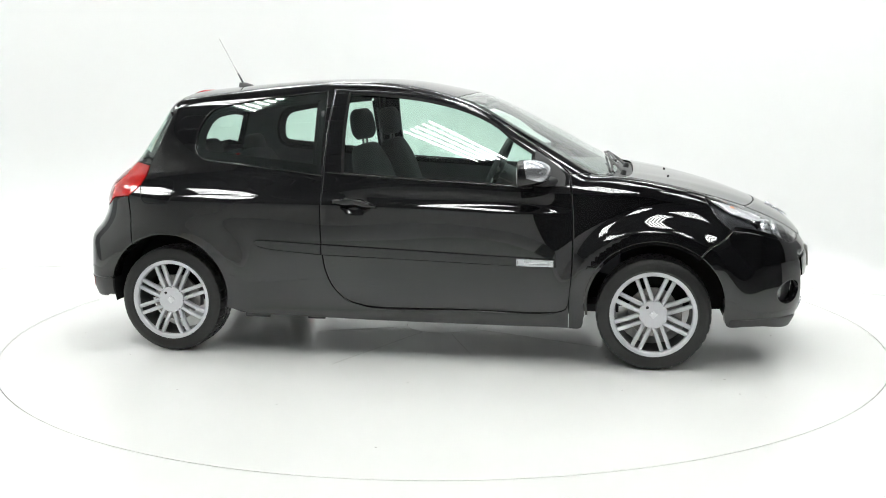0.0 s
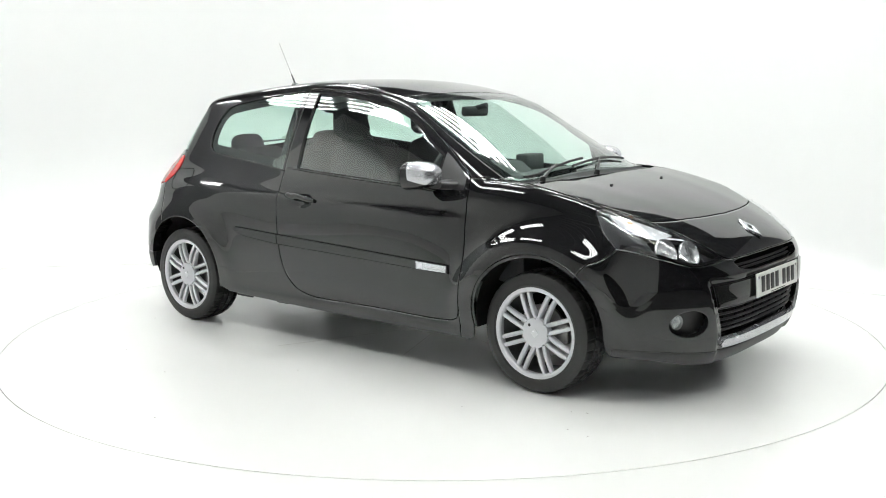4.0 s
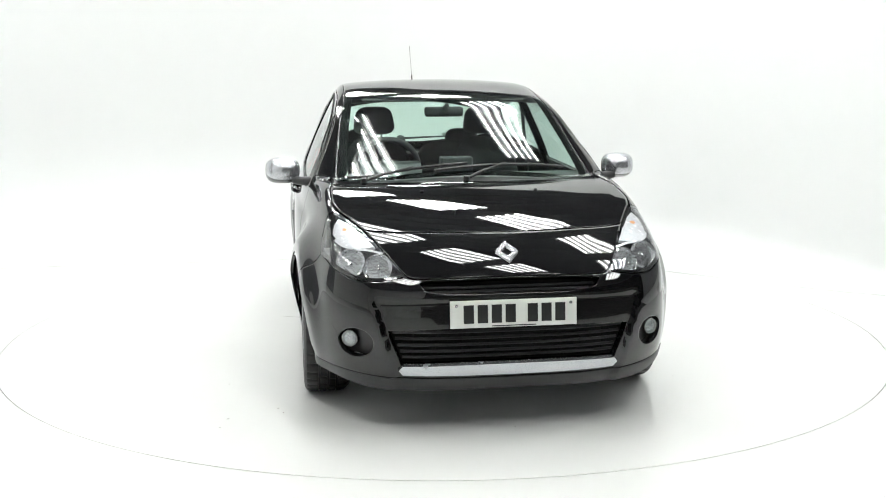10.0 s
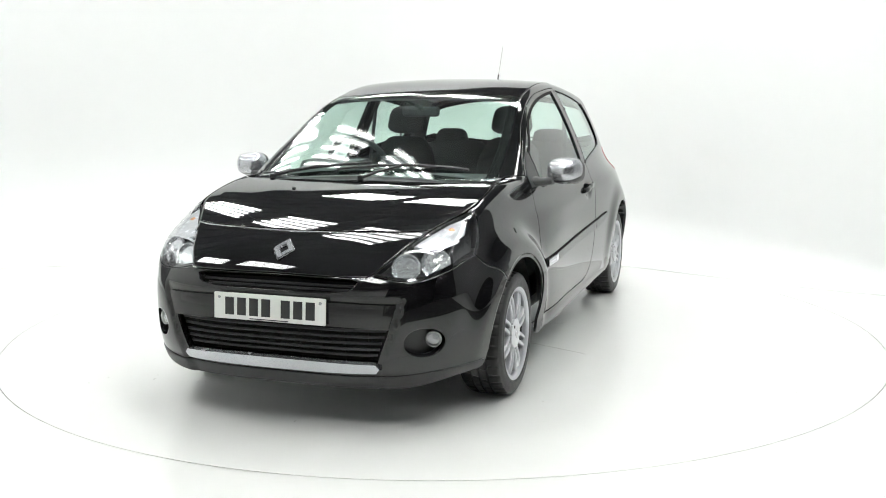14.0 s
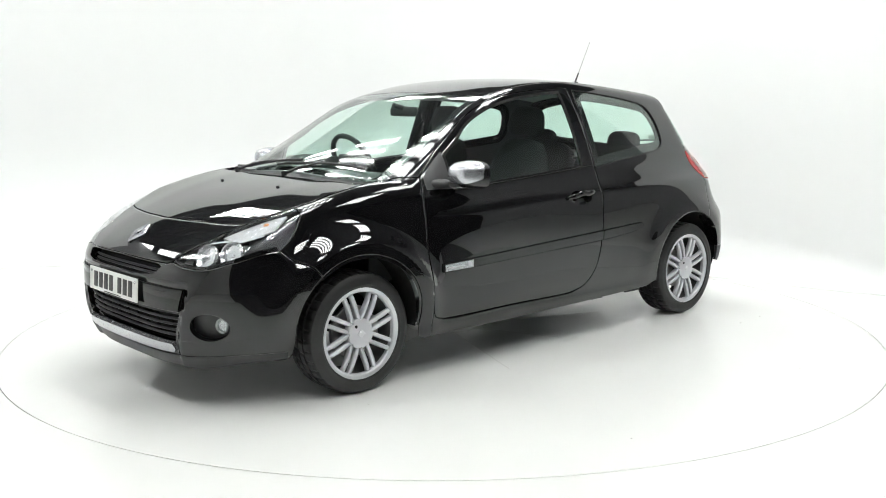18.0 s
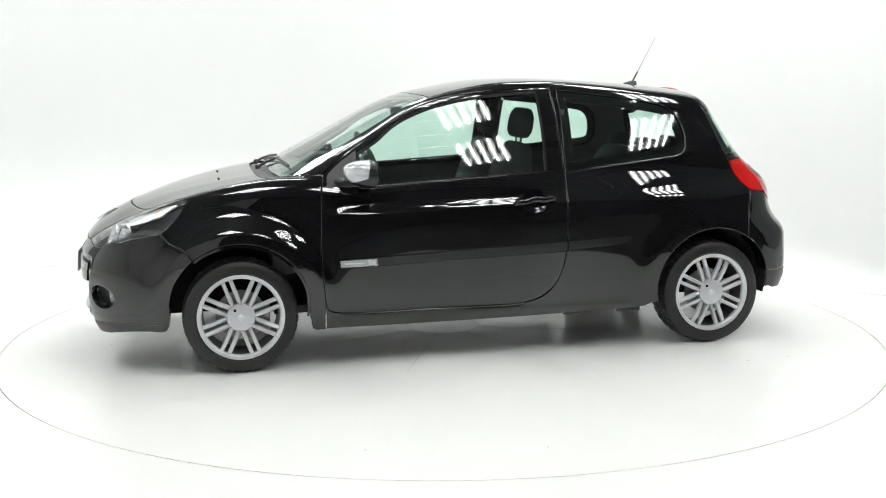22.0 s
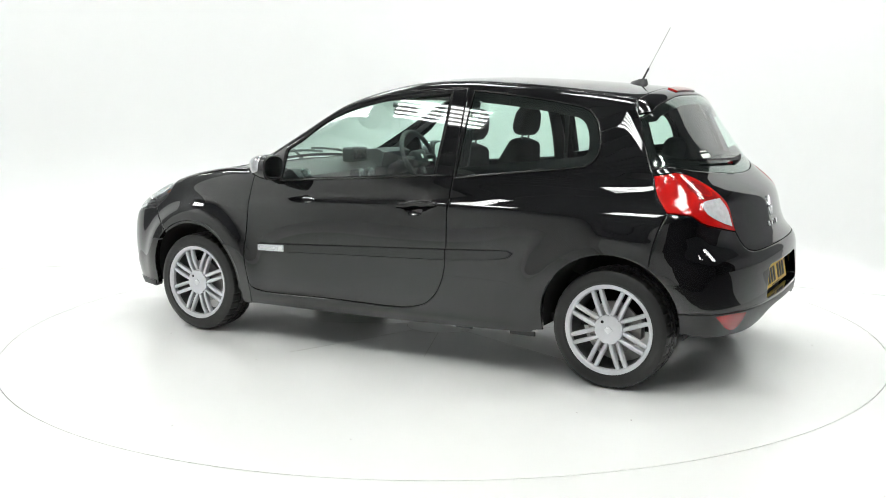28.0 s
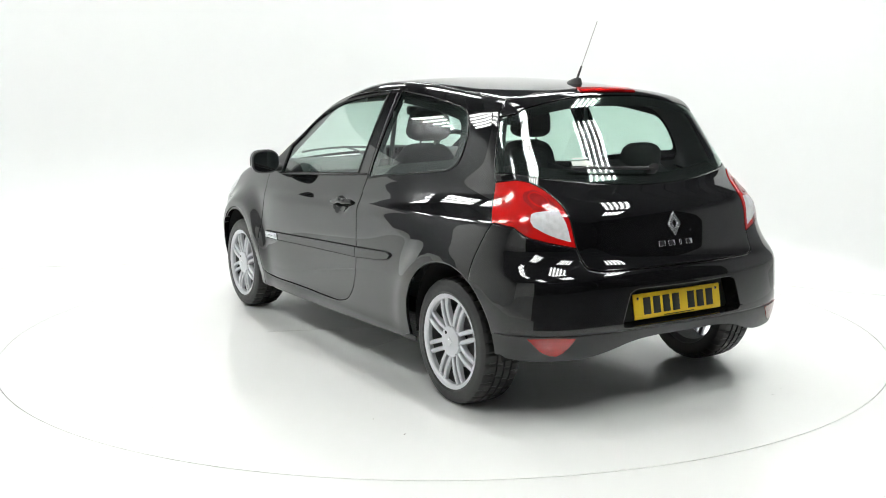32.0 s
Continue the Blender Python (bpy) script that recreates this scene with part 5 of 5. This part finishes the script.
def mirror_housing(s, door):
    """Rounded shell, fuller at its front; silver above, black below, with the glass at its back."""
    def shell(grow=0.0):
        bm = bmesh.new()
        rings = []
        for u in np.linspace(0, 1, 14):
            q = 1 - (1 - u) ** 2
            x = 0.555 + 0.150 * q + grow * 1.5
            f = math.sqrt(max(1 - q**2.4, 0.0))
            a, b = 0.088 * (0.22 + 0.78 * f), 0.070 * (0.18 + 0.82 * f)
            cy, cz = 0.912 - 0.020 * q, 0.996 + 0.008 * q
            rings.append(oval((x, cy * s, cz), (0, s, 0), (0, 0, 1), a + grow, b + grow, 28, 2.9))
        return loft(bm, rings)
    top = shell()
    for co, no in (((0.62, 0.91 * s, 0.974), (0.30, 0.0, 1)), ((0.592, 0.91 * s, 0.996), (1, 0, 0.18))):
        bmesh.ops.bisect_plane(top, geom=top.verts[:] + top.edges[:] + top.faces[:], plane_co=co, plane_no=no, clear_inner=True)
        bmesh.ops.holes_fill(top, edges=[e for e in top.edges if e.is_boundary])
    house = part("door_mirror", shell(-0.002), STRIP, door, "silver-capped door mirror with black base", 40)
    part("mirror_cap", top, SILVER, house, "satin silver mirror cap", 40)
    part("mirror_bezel", loft(bmesh.new(), [oval((0.553, 0.912 * s, 0.996), (0, s, 0), (0, 0, 1), 0.086, 0.068, 28, 2.9), oval((0.5485, 0.912 * s, 0.996), (0, s, 0), (0, 0, 1), 0.082, 0.064, 28, 2.9)]), SATIN, house)
    part("mirror_glass", loft(bmesh.new(), [oval((0.5475, 0.912 * s, 0.996), (0, s, 0), (0, 0, 1), 0.077, 0.059, 28, 2.9), oval((0.546, 0.912 * s, 0.996), (0, s, 0), (0, 0, 1), 0.077, 0.059, 28, 2.9)]), MIRROR, house)
    part("mirror_arm", loft(bmesh.new(), [oval((0.655, 0.86 * s, 0.955), (1, 0, 0), (0, 0, 1), 0.045, 0.022), oval((0.665, 0.81 * s, 0.948), (1, 0, 0), (0, 0, 1), 0.05, 0.022), oval((0.68, 0.765 * s, 0.948), (1, 0, 0), (0, 0, 1), 0.06, 0.026)]), SATIN, house)
    return house


SAIL = [(0.772, 0.925, 1), (0.768, 0.985), (0.745, 1.008), (0.70, 1.045), (0.615, 1.103, 1), (0.612, 0.925, 1)]
for k, (s, door) in enumerate(zip((1, -1), doors)):
    handle(s, door)
    mirror_housing(s, door)
    panel("mirror_sail", FLANK, line_side(SAIL), [], SATIN, door, "black triangular mirror mount", only=1 - 2 * k, sink=-0.003, depth=0.006, gap=0.0, step=0.03)

# fuel flap, on the car's right
flap = line_side([(-1.345, 0.930), (-1.335, 0.88), (-1.345, 0.822), (-1.42, 0.815), (-1.50, 0.820), (-1.525, 0.85), (-1.540, 0.918), (-1.52, 0.932), (-1.43, 0.935)])
ribbon("flap_seam", flap * np.array([1, -1, 1]), SEAL, car, -0.002, 0.002, 0.0012)

# aerial
ab = on_top([(-1.20, 0.0)])[0]
aerial = part("aerial_base", loft(bmesh.new(), [oval((ab[0] + 0.01, 0, ab[2] - 0.006), (1, 0, 0), (0, 1, 0), 0.052, 0.034, 20, 2.0), oval((ab[0] + 0.005, 0, ab[2] + 0.012), (1, 0, 0), (0, 1, 0), 0.044, 0.026, 20, 2.0), oval((ab[0] - 0.015, 0, ab[2] + 0.026), (1, 0, 0), (0, 1, 0), 0.020, 0.013, 20, 2.0)]), SATIN, car, "black roof aerial")
part("aerial_foot", tube(bmesh.new(), [(ab[0] - 0.012, 0, ab[2] + 0.02), (ab[0] - 0.045, 0, ab[2] + 0.082)], 0.006, 10, 0.0045), SATIN, aerial)
part("aerial_mast", tube(bmesh.new(), [(ab[0] - 0.045, 0, ab[2] + 0.082), (ab[0] - 0.155, 0, ab[2] + 0.287)], 0.0018, 8), STEEL, aerial)

# wipers
def blade(points, lift, w, parent, label=""):
    p = on_top(points)
    n = skin_normal(p)
    q = p + n * lift
    return part("wiper", tube(bmesh.new(), [tuple(a) for a in q], w, 8), SATIN, parent, label)


for ys, xs, base in (((-0.60, 0.0), (1.005, 0.965), (1.06, -0.52)), ((-0.17, 0.50), (1.01, 0.935), (1.075, -0.02))):
    pts = [(x, y) for x, y in zip(np.linspace(xs[0], xs[1], 12), np.linspace(ys[0], ys[1], 12))]
    w = blade(pts, 0.014, 0.007, car, "black windscreen wiper")
    mid = on_top([pts[6]])[0] + np.array([0, 0, 0.020])
    root = on_top([base])[0] + np.array([0, 0, 0.004])
    part("wiper_arm", tube(bmesh.new(), [tuple(root), tuple((root * 0.6 + mid * 0.4) + np.array([0, 0, 0.006])), tuple(mid)], 0.009, 8, 0.006), SATIN, w)
    part("wiper_cap", lathe(bmesh.new(), [(0.001, 0.018), (0.014, 0.014), (0.017, -0.01)], disc_pose(root, (0.2, 0, 1)), seg=16), SATIN, w)
rp = on_back([(y, z) for y, z in zip(np.linspace(-0.03, 0.40, 12), np.linspace(1.04, 1.058, 12))])
rn = skin_normal(rp)
rw = part("rear_wiper", tube(bmesh.new(), [tuple(a) for a in rp + rn * 0.022], 0.008, 8, 0.005), SATIN, car, "black rear wiper")
part("wiper_pivot", loft(bmesh.new(), [oval(tuple(rp[0] + rn[0] * -0.004), (0, 1, 0), (0, 0, 1), 0.035, 0.024), oval(tuple(rp[0] + rn[0] * 0.03), (0, 1, 0), (0, 0, 1), 0.028, 0.018)]), SATIN, rw)
for y in (0.27, -0.27):
    q = on_top([(1.30, y)])
    part("washer_jet", box(bmesh.new(), (-0.008, -0.002, -0.006), (0.008, 0.007, 0.006), disc_pose(q[0], skin_normal(q)[0]), 0.003), SATIN, bonnet)
def motions():
    rows_table, rows_car = [], []
    for k in range(33):
        turn = pose(0, 0, 0, 0, 0, heading(k))
        rows_table.append((k, turn))
        rows_car.append((k, turn @ pose(0, CAR_OFFSET, 0)))
    walk(turntable, rows_table)
    walk(car, rows_car)


motions()
